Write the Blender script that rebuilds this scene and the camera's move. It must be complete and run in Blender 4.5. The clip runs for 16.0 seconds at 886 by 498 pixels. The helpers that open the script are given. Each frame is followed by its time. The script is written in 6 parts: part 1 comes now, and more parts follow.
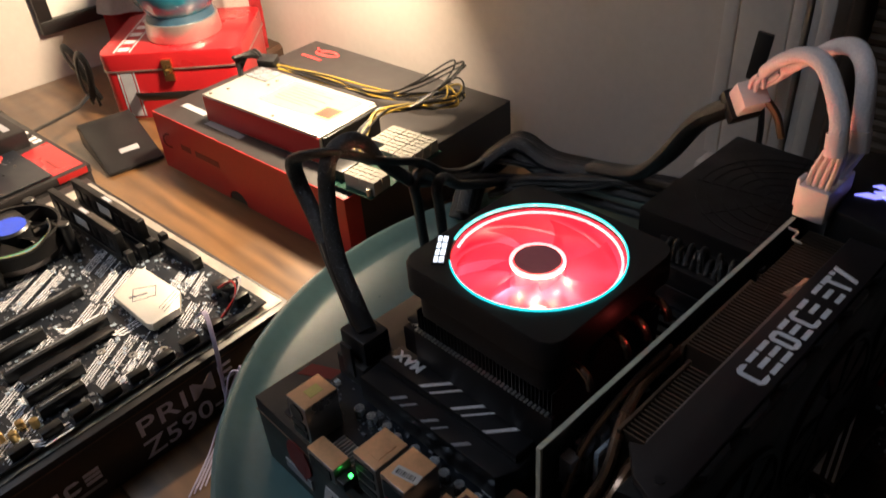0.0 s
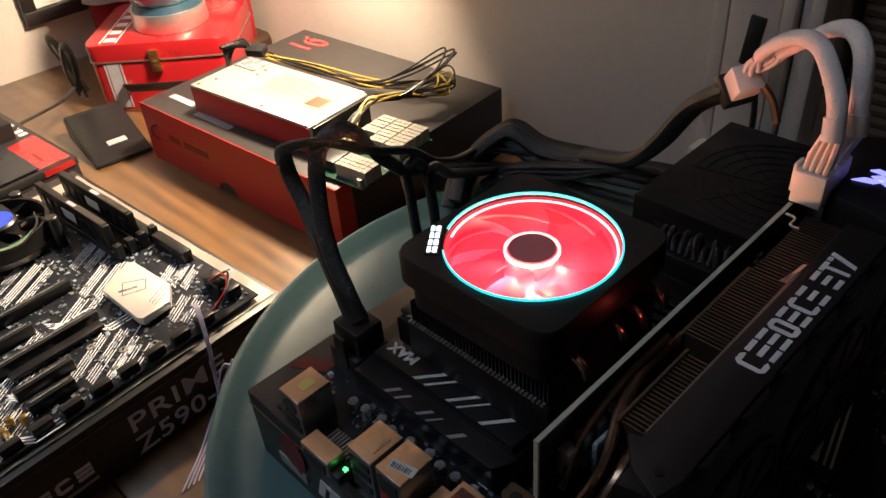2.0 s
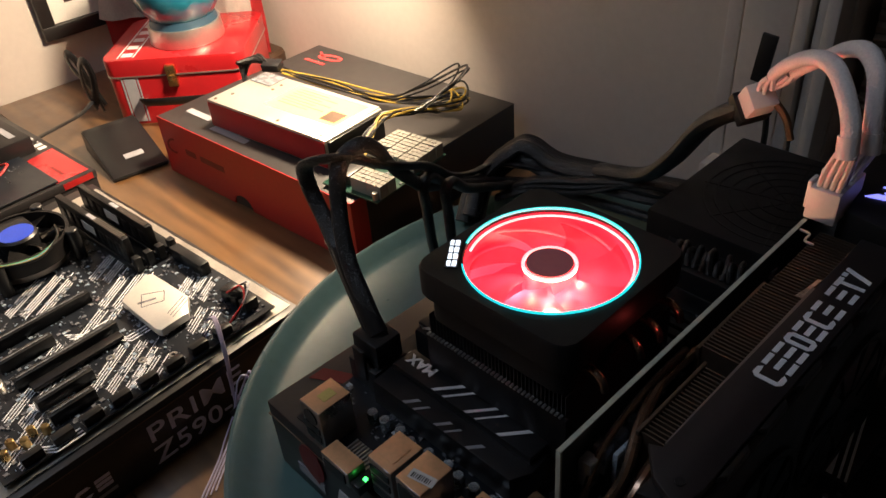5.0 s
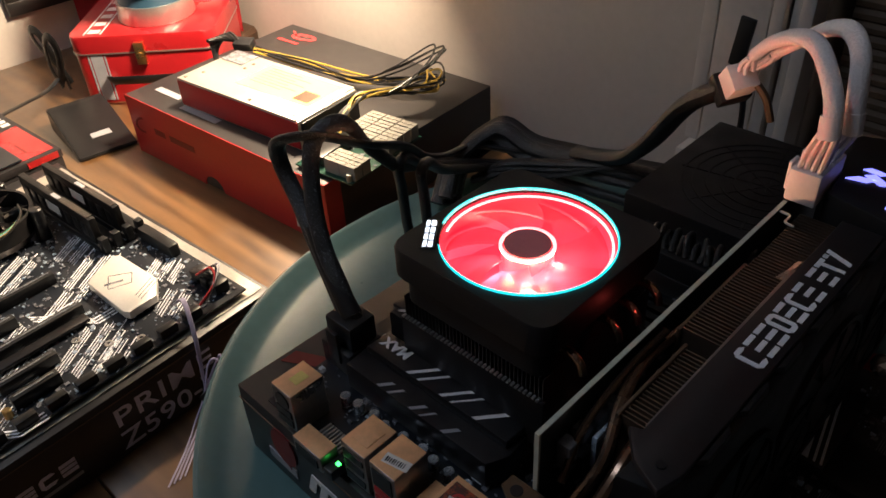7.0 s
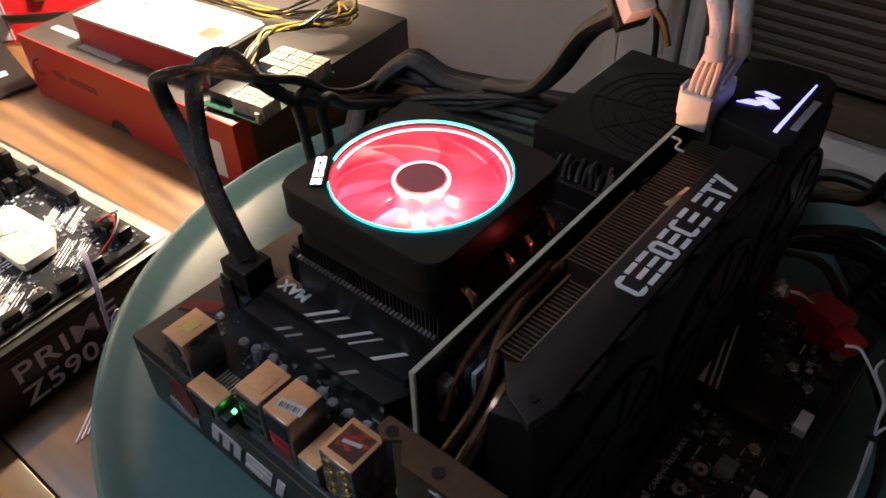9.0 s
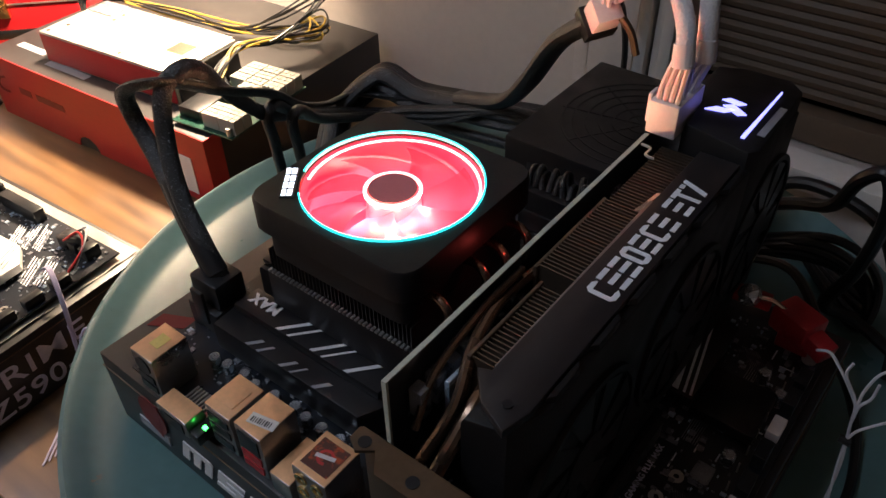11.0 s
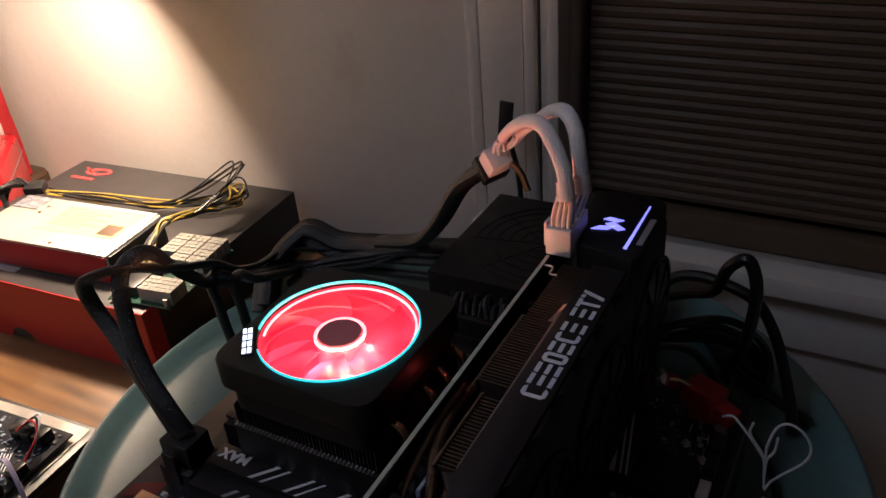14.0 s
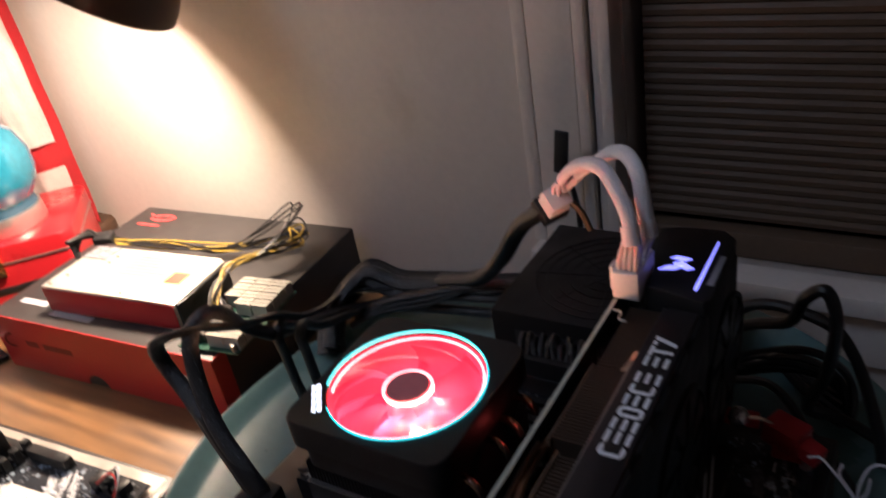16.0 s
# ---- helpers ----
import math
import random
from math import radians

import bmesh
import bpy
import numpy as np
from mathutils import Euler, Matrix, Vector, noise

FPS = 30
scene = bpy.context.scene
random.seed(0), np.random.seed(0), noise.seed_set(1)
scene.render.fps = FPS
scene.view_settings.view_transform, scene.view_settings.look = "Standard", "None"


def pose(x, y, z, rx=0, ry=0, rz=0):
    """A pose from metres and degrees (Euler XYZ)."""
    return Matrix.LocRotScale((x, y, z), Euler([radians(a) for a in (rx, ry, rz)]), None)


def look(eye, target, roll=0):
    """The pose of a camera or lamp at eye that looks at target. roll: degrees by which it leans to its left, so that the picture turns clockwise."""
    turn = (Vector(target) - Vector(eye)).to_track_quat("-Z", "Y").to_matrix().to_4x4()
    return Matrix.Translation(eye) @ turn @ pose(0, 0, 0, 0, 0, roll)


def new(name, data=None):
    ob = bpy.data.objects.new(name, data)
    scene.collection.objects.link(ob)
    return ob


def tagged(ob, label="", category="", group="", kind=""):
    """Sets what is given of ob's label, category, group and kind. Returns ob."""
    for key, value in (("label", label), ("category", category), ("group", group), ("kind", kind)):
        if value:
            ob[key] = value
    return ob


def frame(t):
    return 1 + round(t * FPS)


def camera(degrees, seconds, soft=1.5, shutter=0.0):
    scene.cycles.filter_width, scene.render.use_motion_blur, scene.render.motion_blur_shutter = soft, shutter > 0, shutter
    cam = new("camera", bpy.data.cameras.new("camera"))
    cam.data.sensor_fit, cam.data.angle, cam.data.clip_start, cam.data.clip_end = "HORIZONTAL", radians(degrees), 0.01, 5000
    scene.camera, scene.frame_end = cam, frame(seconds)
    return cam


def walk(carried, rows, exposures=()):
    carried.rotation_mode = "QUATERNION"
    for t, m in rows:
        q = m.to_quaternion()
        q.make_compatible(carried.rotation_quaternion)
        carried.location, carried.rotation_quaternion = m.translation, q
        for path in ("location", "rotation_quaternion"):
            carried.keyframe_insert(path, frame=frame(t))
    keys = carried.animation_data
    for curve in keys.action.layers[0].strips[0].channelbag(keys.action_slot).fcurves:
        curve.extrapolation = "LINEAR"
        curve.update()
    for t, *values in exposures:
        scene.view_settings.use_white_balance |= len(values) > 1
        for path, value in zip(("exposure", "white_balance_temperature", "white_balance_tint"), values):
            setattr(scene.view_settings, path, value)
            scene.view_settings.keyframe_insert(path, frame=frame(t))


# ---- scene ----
cam = camera(58.6, 16.0, shutter=0.5)
PATH = [
    (0, (0.318, -0.132, 0.355), (-0.889, 0.949, -0.819), -4.5),
    (0.5, (0.317, -0.133, 0.35), (-0.852, 0.926, -0.879), -4.4),
    (1, (0.32, -0.135, 0.357), (-0.895, 0.933, -0.818), -3.6),
    (1.5, (0.321, -0.13, 0.36), (-0.891, 0.95, -0.808), -4.3),
    (2, (0.314, -0.129, 0.352), (-0.868, 0.953, -0.845), -4.8),
    (2.5, (0.317, -0.129, 0.355), (-0.868, 0.963, -0.829), -3.9),
    (3, (0.317, -0.13, 0.359), (-0.872, 0.986, -0.799), -3.7),
    (3.5, (0.314, -0.138, 0.358), (-0.901, 0.962, -0.788), -4.0),
    (4, (0.319, -0.138, 0.361), (-0.908, 0.949, -0.785), -4.7),
    (6.3, (0.307, -0.135, 0.353), (-0.853, 0.967, -0.846), -3.9),
    (6.5, (0.309, -0.133, 0.355), (-0.848, 0.98, -0.838), -3.4),
    (7, (0.309, -0.135, 0.35), (-0.837, 0.979, -0.851), -3.2),
    (7.5, (0.312, -0.133, 0.345), (-0.789, 0.967, -0.911), -2.6),
    (8, (0.315, -0.129, 0.334), (-0.721, 0.971, -0.976), -1.3),
    (8.4, (0.321, -0.122, 0.329), (-0.687, 0.975, -1.005), -0.8),
    (8.5, (0.319, -0.124, 0.332), (-0.667, 0.986, -1.008), -0.7),
    (9, (0.322, -0.111, 0.339), (-0.66, 1.023, -0.984), -2.0),
    (9.2, (0.321, -0.107, 0.336), (-0.659, 1.032, -0.983), -2.6),
    (11.3, (0.325, -0.111, 0.335), (-0.624, 1.087, -0.955), -1.1),
    (11.5, (0.328, -0.102, 0.336), (-0.615, 1.081, -0.972), -1.5),
    (11.6, (0.33, -0.098, 0.339), (-0.607, 1.092, -0.968), -1.6),
    (12, (0.346, -0.11, 0.356), (-0.574, 1.242, -0.795), -4.0),
    (12.5, (0.361, -0.142, 0.372), (-0.634, 1.239, -0.679), -8.7),
    (13, (0.347, -0.155, 0.376), (-0.579, 1.29, -0.651), -7.2),
    (13.5, (0.342, -0.158, 0.373), (-0.582, 1.284, -0.66), -6.5),
    (14, (0.344, -0.153, 0.372), (-0.534, 1.315, -0.663), -5.2),
    (14.5, (0.35, -0.156, 0.375), (-0.534, 1.311, -0.658), -5.1),
    (15, (0.348, -0.155, 0.374), (-0.531, 1.314, -0.66), -5.9),
    (15.5, (0.347, -0.163, 0.373), (-0.555, 1.291, -0.662), -5.9),
    (16, (0.336, -0.142, 0.387), (-0.673, 1.276, -0.599), -10.4),
]
walk(cam, [(t, look(eye, target, roll)) for t, eye, target, roll in PATH],
     [(0, -0.15, 6400, 11), (2.4, -0.15, 6400, 11), (3.0, -0.40, 6400, 11), (4.2, -0.45, 6400, 11), (6.4, -0.30, 6400, 11), (7.3, -0.12, 6350, 11), (8.4, 0.48, 6400, 12),
      (11.5, 0.6, 6400, 13), (12.0, -0.4, 6250, 18), (15.5, -0.45, 6150, 18), (16.0, 0.0, 6000, 18)])

# ---- world and lamps ----
world = bpy.data.worlds.new("night")
scene.world = world
world.use_nodes = True
world.node_tree.nodes["Background"].inputs[0].default_value = (0.60, 0.44, 0.48, 1)
world.node_tree.nodes["Background"].inputs[1].default_value = 0.02


def lamp(name, kind, place, energy, colour, size=0.03, aim=None, **extra):
    data = bpy.data.lights.new(name, kind)
    data.energy, data.color = energy, colour
    if kind == "AREA":
        data.shape, data.size, data.size_y = "RECTANGLE", size, extra.get("size_y", size)
    else:
        data.shadow_soft_size = size
    ob = new(name, data)
    ob.matrix_world = look(place, aim) if aim else Matrix.Translation(place)
    return ob


LAMP = Vector((-0.440, 0.385, 0.293))     # middle of the desk lamp's rim
TILT = pose(0, 0, 0, -25, 35, 0)            # how the lamp's shade leans
lamp("desk_lamp_bulb", "POINT", LAMP + TILT @ Vector((0, 0, 0.085)), 56.0, (1.0, 0.78, 0.53), 0.038)
# Added cool fill from overhead; its true source is unknown.
lamp("cool_fill_glow", "AREA", (-0.45, -0.65, 1.42), 4.3, (0.66, 0.80, 1.0), 0.5, (-0.45, -0.64, 0.0), size_y=0.5)
for lx, ly, le in ((0.0150, -0.0165, 0.45), (-0.0040, -0.0205, 0.18), (0.0205, 0.0010, 0.18), (-0.012, 0.020, 0.06), (0.014, 0.022, 0.06)):
    lamp("fan_glow_lamp", "POINT", (0.1035 + lx, 0.1265 + ly, 0.1065 - 0.0215), le, (1.0, 0.38, 0.28), 0.003)

for la, lr, le in ((-42, 0.0235, 0.12), (-56, 0.0285, 0.12), (-97, 0.0200, 0.11), (-1, 0.0200, 0.11)):
    lamp("hub_led", "POINT", (0.1035 + lr * math.cos(radians(la)), 0.1265 + lr * math.sin(radians(la)), 0.1065 - 0.0062), le, (1.0, 0.58, 0.28), 0.0035)
# Extra red lamp outside the housing, added for glints on the heatpipes.
lamp("fan_glow_lamp", "POINT", (0.1035 + 0.0660, 0.1265 + 0.004, 0.0920), 0.0030, (1.0, 0.10, 0.08), 0.002)

# ---- materials ----


def material(name, colour, rough=0.5, metal=0.0, vary=0.12, scale=60.0, bump=0.0, emit=0.0, spec=0.5, coat=0.0, stains_glints=None, emit_colour=None):
    """Plain surface with fine grain and a broader unevenness of colour and gloss."""
    m = bpy.data.materials.new(name)
    m.use_nodes = True
    n, l = m.node_tree.nodes, m.node_tree.links
    b = n["Principled BSDF"]
    b.inputs["Metallic"].default_value = metal
    b.inputs["Specular IOR Level"].default_value = spec
    b.inputs["Coat Weight"].default_value = coat
    b.inputs["Coat Roughness"].default_value = 0.22
    tc = n.new("ShaderNodeTexCoord")
    fine, broad = n.new("ShaderNodeTexNoise"), n.new("ShaderNodeTexNoise")
    fine.inputs["Scale"].default_value, fine.inputs["Detail"].default_value = scale * 8, 4
    broad.inputs["Scale"].default_value, broad.inputs["Detail"].default_value = scale * 0.5, 5
    for t in (fine, broad):
        l.new(tc.outputs["Object"], t.inputs["Vector"])
    add = n.new("ShaderNodeMath")
    add.operation = "ADD"
    l.new(fine.outputs["Fac"], add.inputs[0])
    l.new(broad.outputs["Fac"], add.inputs[1])
    ramp = n.new("ShaderNodeMapRange")
    ramp.inputs["From Min"].default_value, ramp.inputs["From Max"].default_value = 0.6, 1.4
    ramp.inputs["To Min"].default_value, ramp.inputs["To Max"].default_value = 1 - vary, 1 + vary
    l.new(add.outputs[0], ramp.inputs["Value"])
    mul = n.new("ShaderNodeVectorMath")
    mul.operation = "SCALE"
    mul.inputs[0].default_value = colour
    l.new(ramp.outputs[0], mul.inputs["Scale"])
    out = mul.outputs[0]
    if stains_glints:
        tint, size, low, high = stains_glints
        blot = n.new("ShaderNodeTexNoise")
        blot.inputs["Scale"].default_value, blot.inputs["Detail"].default_value, blot.inputs["Roughness"].default_value = size, 6, 0.65
        l.new(tc.outputs["Object"], blot.inputs["Vector"])
        cut = n.new("ShaderNodeMapRange")
        cut.inputs["From Min"].default_value, cut.inputs["From Max"].default_value = low, high
        l.new(blot.outputs["Fac"], cut.inputs["Value"])
        mix = n.new("ShaderNodeMix")
        mix.data_type = "RGBA"
        l.new(cut.outputs[0], mix.inputs["Factor"])
        l.new(out, mix.inputs[6])
        mix.inputs[7].default_value = (*tint, 1)
        out = mix.outputs[2]
    l.new(out, b.inputs["Base Color"])
    rr = n.new("ShaderNodeMapRange")
    rr.inputs["From Min"].default_value, rr.inputs["From Max"].default_value = 0.3, 0.7
    rr.inputs["To Min"].default_value, rr.inputs["To Max"].default_value = max(0.02, rough * 0.8), min(1, rough * 1.2)
    l.new(broad.outputs["Fac"], rr.inputs["Value"])
    l.new(rr.outputs[0], b.inputs["Roughness"])
    if bump:
        bp = n.new("ShaderNodeBump")
        bp.inputs["Strength"].default_value, bp.inputs["Distance"].default_value = bump, 0.001
        l.new(fine.outputs["Fac"], bp.inputs["Height"])
        l.new(bp.outputs[0], b.inputs["Normal"])
    if emit:
        b.inputs["Emission Color"].default_value = (*(emit_colour or colour), 1)
        b.inputs["Emission Strength"].default_value = emit
    return m


def wood(name, dark, light, rough):
    m = material(name, light, rough, spec=0.6, coat=0.6)
    n, l = m.node_tree.nodes, m.node_tree.links
    b = n["Principled BSDF"]
    b.inputs["Coat Roughness"].default_value, b.inputs["Coat IOR"].default_value = 0.34, 1.6
    tc, mp, nz, wv, cr = (n.new("ShaderNode" + k) for k in ("TexCoord", "Mapping", "TexNoise", "TexWave", "ValToRGB"))
    mp.inputs["Scale"].default_value = (4, 26, 26)
    l.new(tc.outputs["Object"], mp.inputs["Vector"])
    nz.inputs["Scale"].default_value, nz.inputs["Detail"].default_value = 2.5, 8
    wv.inputs["Scale"].default_value, wv.inputs["Distortion"].default_value, wv.inputs["Detail"].default_value = 0.5, 9, 4
    wv.bands_direction = "Y"
    l.new(mp.outputs[0], nz.inputs["Vector"])
    l.new(mp.outputs[0], wv.inputs["Vector"])
    mx = n.new("ShaderNodeMath")
    mx.operation = "MULTIPLY_ADD"
    mx.inputs[1].default_value = 0.22
    l.new(wv.outputs["Fac"], mx.inputs[0])
    half = n.new("ShaderNodeMath")
    half.operation = "MULTIPLY"
    half.inputs[1].default_value = 0.85
    l.new(nz.outputs["Fac"], half.inputs[0])
    l.new(half.outputs[0], mx.inputs[2])
    cr.color_ramp.elements[0].color, cr.color_ramp.elements[1].color = (*dark, 1), (*light, 1)
    cr.color_ramp.elements[0].position, cr.color_ramp.elements[1].position = 0.2, 0.8
    l.new(mx.outputs[0], cr.inputs[0])
    l.new(cr.outputs[0], b.inputs["Base Color"])
    bp = n.new("ShaderNodeBump")
    bp.inputs["Strength"].default_value, bp.inputs["Distance"].default_value = 0.25, 0.0008
    l.new(nz.outputs["Fac"], bp.inputs["Height"])
    l.new(bp.outputs[0], b.inputs["Normal"])
    return m


def glassy(name, colour, rough, alpha):
    m = material(name, colour, rough, coat=0.5)
    m.node_tree.nodes["Principled BSDF"].inputs["Alpha"].default_value = alpha
    return m


M_WALL = material("cream_wall_paint", (0.54, 0.49, 0.45), 0.75, vary=0.05, scale=14, bump=0.15, stains_glints=((0.45, 0.40, 0.35), 5, 0.66, 0.8))
M_TRIM = material("old_white_gloss_paint", (0.62, 0.58, 0.55), 0.4, vary=0.06, scale=20)
M_BLIND = material("brown_blind_fabric", (0.105, 0.067, 0.042), 0.6, vary=0.12, scale=25)
M_NIGHT = material("dark_night_glass", (0.01, 0.01, 0.015), 0.1)
M_FLOOR = wood("floor_boards", (0.05, 0.03, 0.02), (0.16, 0.09, 0.05), 0.5)
M_DESK = wood("varnished_brown_wood", (0.055, 0.024, 0.008), (0.190, 0.095, 0.034), 0.36)
M_CEIL = material("white_ceiling_paint", (0.75, 0.73, 0.70), 0.9, vary=0.03, scale=10)
M_AQUA = material("pale_aqua_gloss_paint", (0.112, 0.212, 0.218), 0.32, vary=0.10, scale=14, stains_glints=((0.42, 0.16, 0.09), 9, 0.665, 0.70))
M_BLACKCARD = material("black_printed_card", (0.022, 0.020, 0.021), 0.38, vary=0.2, scale=30)
M_BROWNCARD = material("inner_brown_card_edge", (0.16, 0.10, 0.065), 0.7)
M_GREYCARD = material("charcoal_printed_card", (0.030, 0.027, 0.027), 0.42, vary=0.15, scale=30)
M_REDCARD = material("red_printed_card", (0.42, 0.018, 0.018), 0.36, vary=0.1, scale=25)
M_REDPRINT = material("red_print", (0.6, 0.05, 0.05), 0.5)
M_DARKPRINT = material("dark_red_print", (0.17, 0.012, 0.012), 0.5)
M_WHITEPRINT = material("white_print", (0.72, 0.70, 0.72), 0.5)
M_GREYPRINT = material("grey_print", (0.33, 0.33, 0.36), 0.5)
M_LILACPRINT = material("pale_lilac_print", (0.72, 0.70, 0.86), 0.5)
# The blue cast of the cool light is mixed into this black.
M_PCB = material("black_circuit_board", (0.011, 0.014, 0.020), 0.34, vary=0.3, scale=120, spec=0.6)
M_PCBGREEN = material("green_circuit_board", (0.010, 0.050, 0.034), 0.3, vary=0.2, scale=80)
M_PCBEDGE = material("pale_board_edge", (0.55, 0.55, 0.46), 0.5)
# White with a little of the cool light's blue in it.
M_SILK = material("white_silkscreen", (0.86, 0.88, 0.93), 0.4)
M_PLASTIC = material("black_plastic", (0.011, 0.011, 0.012), 0.36, vary=0.15, scale=60, bump=0.05)
M_MATTE = material("matt_black_plastic", (0.008, 0.007, 0.0075), 0.5, vary=0.12, scale=80, bump=0.1, spec=0.38)
M_SHROUD = material("dark_grey_shroud", (0.040, 0.034, 0.035), 0.44, metal=0.5, vary=0.08, scale=60)
M_HEATSINK = material("black_anodised_metal", (0.03, 0.028, 0.03), 0.36, metal=0.6, vary=0.1, scale=60)
M_FIN = material("aluminium_fin", (0.32, 0.29, 0.27), 0.35, metal=0.9, vary=0.1, scale=60)
M_DARKFIN = material("dark_fin", (0.19, 0.135, 0.10), 0.40, metal=0.8, vary=0.1, scale=60)
M_BLACKFIN = material("blackened_fin", (0.035, 0.030, 0.030), 0.45, metal=0.6, vary=0.2, scale=60)
M_STEEL = material("galvanised_steel", (0.62, 0.60, 0.57), 0.34, metal=0.9, vary=0.1, scale=40)
# Port metal with the warm lamplight put into its colour.
M_PORT = material("lamplit_port_top", (0.90, 0.50, 0.26), 0.36, metal=0.25, vary=0.1, scale=50)
# Darker port metal; the shade of the sides is in the colour.
M_SHELL = material("dark_shaded_port_shell", (0.34, 0.31, 0.29), 0.3, metal=0.8, vary=0.1, scale=50)
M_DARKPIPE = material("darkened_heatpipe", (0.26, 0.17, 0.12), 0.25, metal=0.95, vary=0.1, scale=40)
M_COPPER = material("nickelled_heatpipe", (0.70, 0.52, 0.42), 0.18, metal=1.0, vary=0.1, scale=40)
M_BRACKET = material("dull_bracket_steel", (0.17, 0.12, 0.08), 0.4, metal=0.85, vary=0.12, scale=50)
M_CHROME = material("chrome", (0.8, 0.8, 0.82), 0.1, metal=1.0, vary=0.03)
M_CAP = material("capacitor_can", (0.55, 0.58, 0.62), 0.28, metal=0.85)
# Bluish tint puts the cool light into the colour of these pale parts.
M_BLUECAP = material("cool_light_tinted_metal", (0.50, 0.60, 0.72), 0.3, metal=0.5, vary=0.3, scale=200)
M_SMD = material("component_grey", (0.23, 0.235, 0.26), 0.28, metal=0.3, vary=0.5, scale=200)
M_GOLD = material("brass", (0.75, 0.52, 0.22), 0.28, metal=1.0, vary=0.1)
M_SILVERHEX = material("satin_silver_heatsink", (0.80, 0.77, 0.72), 0.42, metal=0.55, vary=0.05)
M_PSU = material("zinc_plated_case", (0.80, 0.76, 0.68), 0.38, metal=0.75, vary=0.06, scale=40, bump=0.05)
M_LABEL = material("yellowed_label", (0.80, 0.63, 0.20), 0.5, vary=0.08, scale=70)
M_PAPER = material("white_label_paper", (0.72, 0.70, 0.68), 0.6, vary=0.05)
M_NYLON = material("milky_nylon", (0.30, 0.29, 0.25), 0.4, vary=0.06, scale=80)
# Pale specks in the colour imitate glints on the braid.
M_SLEEVE = material("black_braided_sleeve", (0.009, 0.009, 0.010), 0.36, vary=0.9, scale=95, bump=1.0, spec=0.7, stains_glints=((0.30, 0.33, 0.36), 1000, 0.61, 0.67))
M_WIREBLACK = material("black_wire", (0.011, 0.010, 0.010), 0.4)
M_WIREYELLOW = material("yellow_wire", (0.34, 0.23, 0.03), 0.38, vary=0.15)
M_WIREGREEN = material("green_wire", (0.10, 0.36, 0.10), 0.4)
M_COLLAR = material("dark_blue_collar", (0.02, 0.055, 0.09), 0.4)
M_WIREBLUE = material("blue_wire", (0.05, 0.20, 0.45), 0.4)
M_WIRERED = material("red_wire", (0.5, 0.03, 0.03), 0.4)
M_WIREWHITE = material("white_wire", (0.70, 0.67, 0.70), 0.45)
M_WIRELILAC = material("pale_violet_wire", (0.47, 0.42, 0.58), 0.45)
M_WHITEBRAID = material("white_braided_sleeve", (0.74, 0.70, 0.71), 0.6, vary=0.15, scale=110, bump=0.5)
M_WHITEPLUG = material("white_plastic_plug", (0.76, 0.70, 0.69), 0.4, vary=0.05)
M_TIN = material("red_enamelled_tin", (0.40, 0.012, 0.016), 0.30, vary=0.06, scale=20, coat=0.3)
M_GLOBE = material("teal_glass_dome", (0.012, 0.13, 0.20), 0.12, vary=0.25, scale=14, coat=0.8)
M_REDCLOTH = material("red_felt", (0.45, 0.02, 0.025), 0.9, vary=0.2, scale=60, bump=0.4)
M_WHITECLOTH = material("white_plush", (0.62, 0.55, 0.52), 0.95, vary=0.2, scale=60, bump=0.6)
M_FRAME = material("black_picture_frame", (0.015, 0.013, 0.013), 0.4)
M_MAT = material("white_mount_card", (0.72, 0.70, 0.66), 0.8)
M_PICTURE = material("dark_print", (0.05, 0.03, 0.03), 0.4, vary=0.5, scale=60, stains_glints=((0.5, 0.17, 0.03), 40, 0.55, 0.62))
M_REFLECTOR = material("brown_inner_enamel", (0.10, 0.07, 0.05), 0.5, vary=0.04, scale=20)
M_SHADE = material("brown_enamel_shade", (0.05, 0.026, 0.015), 0.35, vary=0.1, scale=20)
M_BULB = material("lamp_bulb", (1.0, 0.85, 0.6), 0.4, emit=18, emit_colour=(1.0, 0.74, 0.42))
M_DIFFUSER = material("fill_panel_diffuser", (0.9, 0.9, 0.9), 0.5, emit=2.0, emit_colour=(0.8, 0.9, 1.0))
M_BAG = glassy("antistatic_bag", (0.78, 0.73, 0.66), 0.36, 0.88)
M_BAG.node_tree.nodes["Principled BSDF"].inputs["Metallic"].default_value = 0.8
M_RINGLIGHT = material("cyan_ring_light", (0.05, 0.7, 0.65), 0.3, emit=1.6, emit_colour=(0.02, 0.72, 0.78))
M_RINGWHITE = material("pink_white_ring_light", (1, 0.8, 0.8), 0.3, emit=1.7, emit_colour=(1.0, 0.60, 0.60))
M_BADGE = material("white_badge_light", (1, 1, 1), 0.3, emit=2.2, emit_colour=(0.80, 0.88, 1.0))
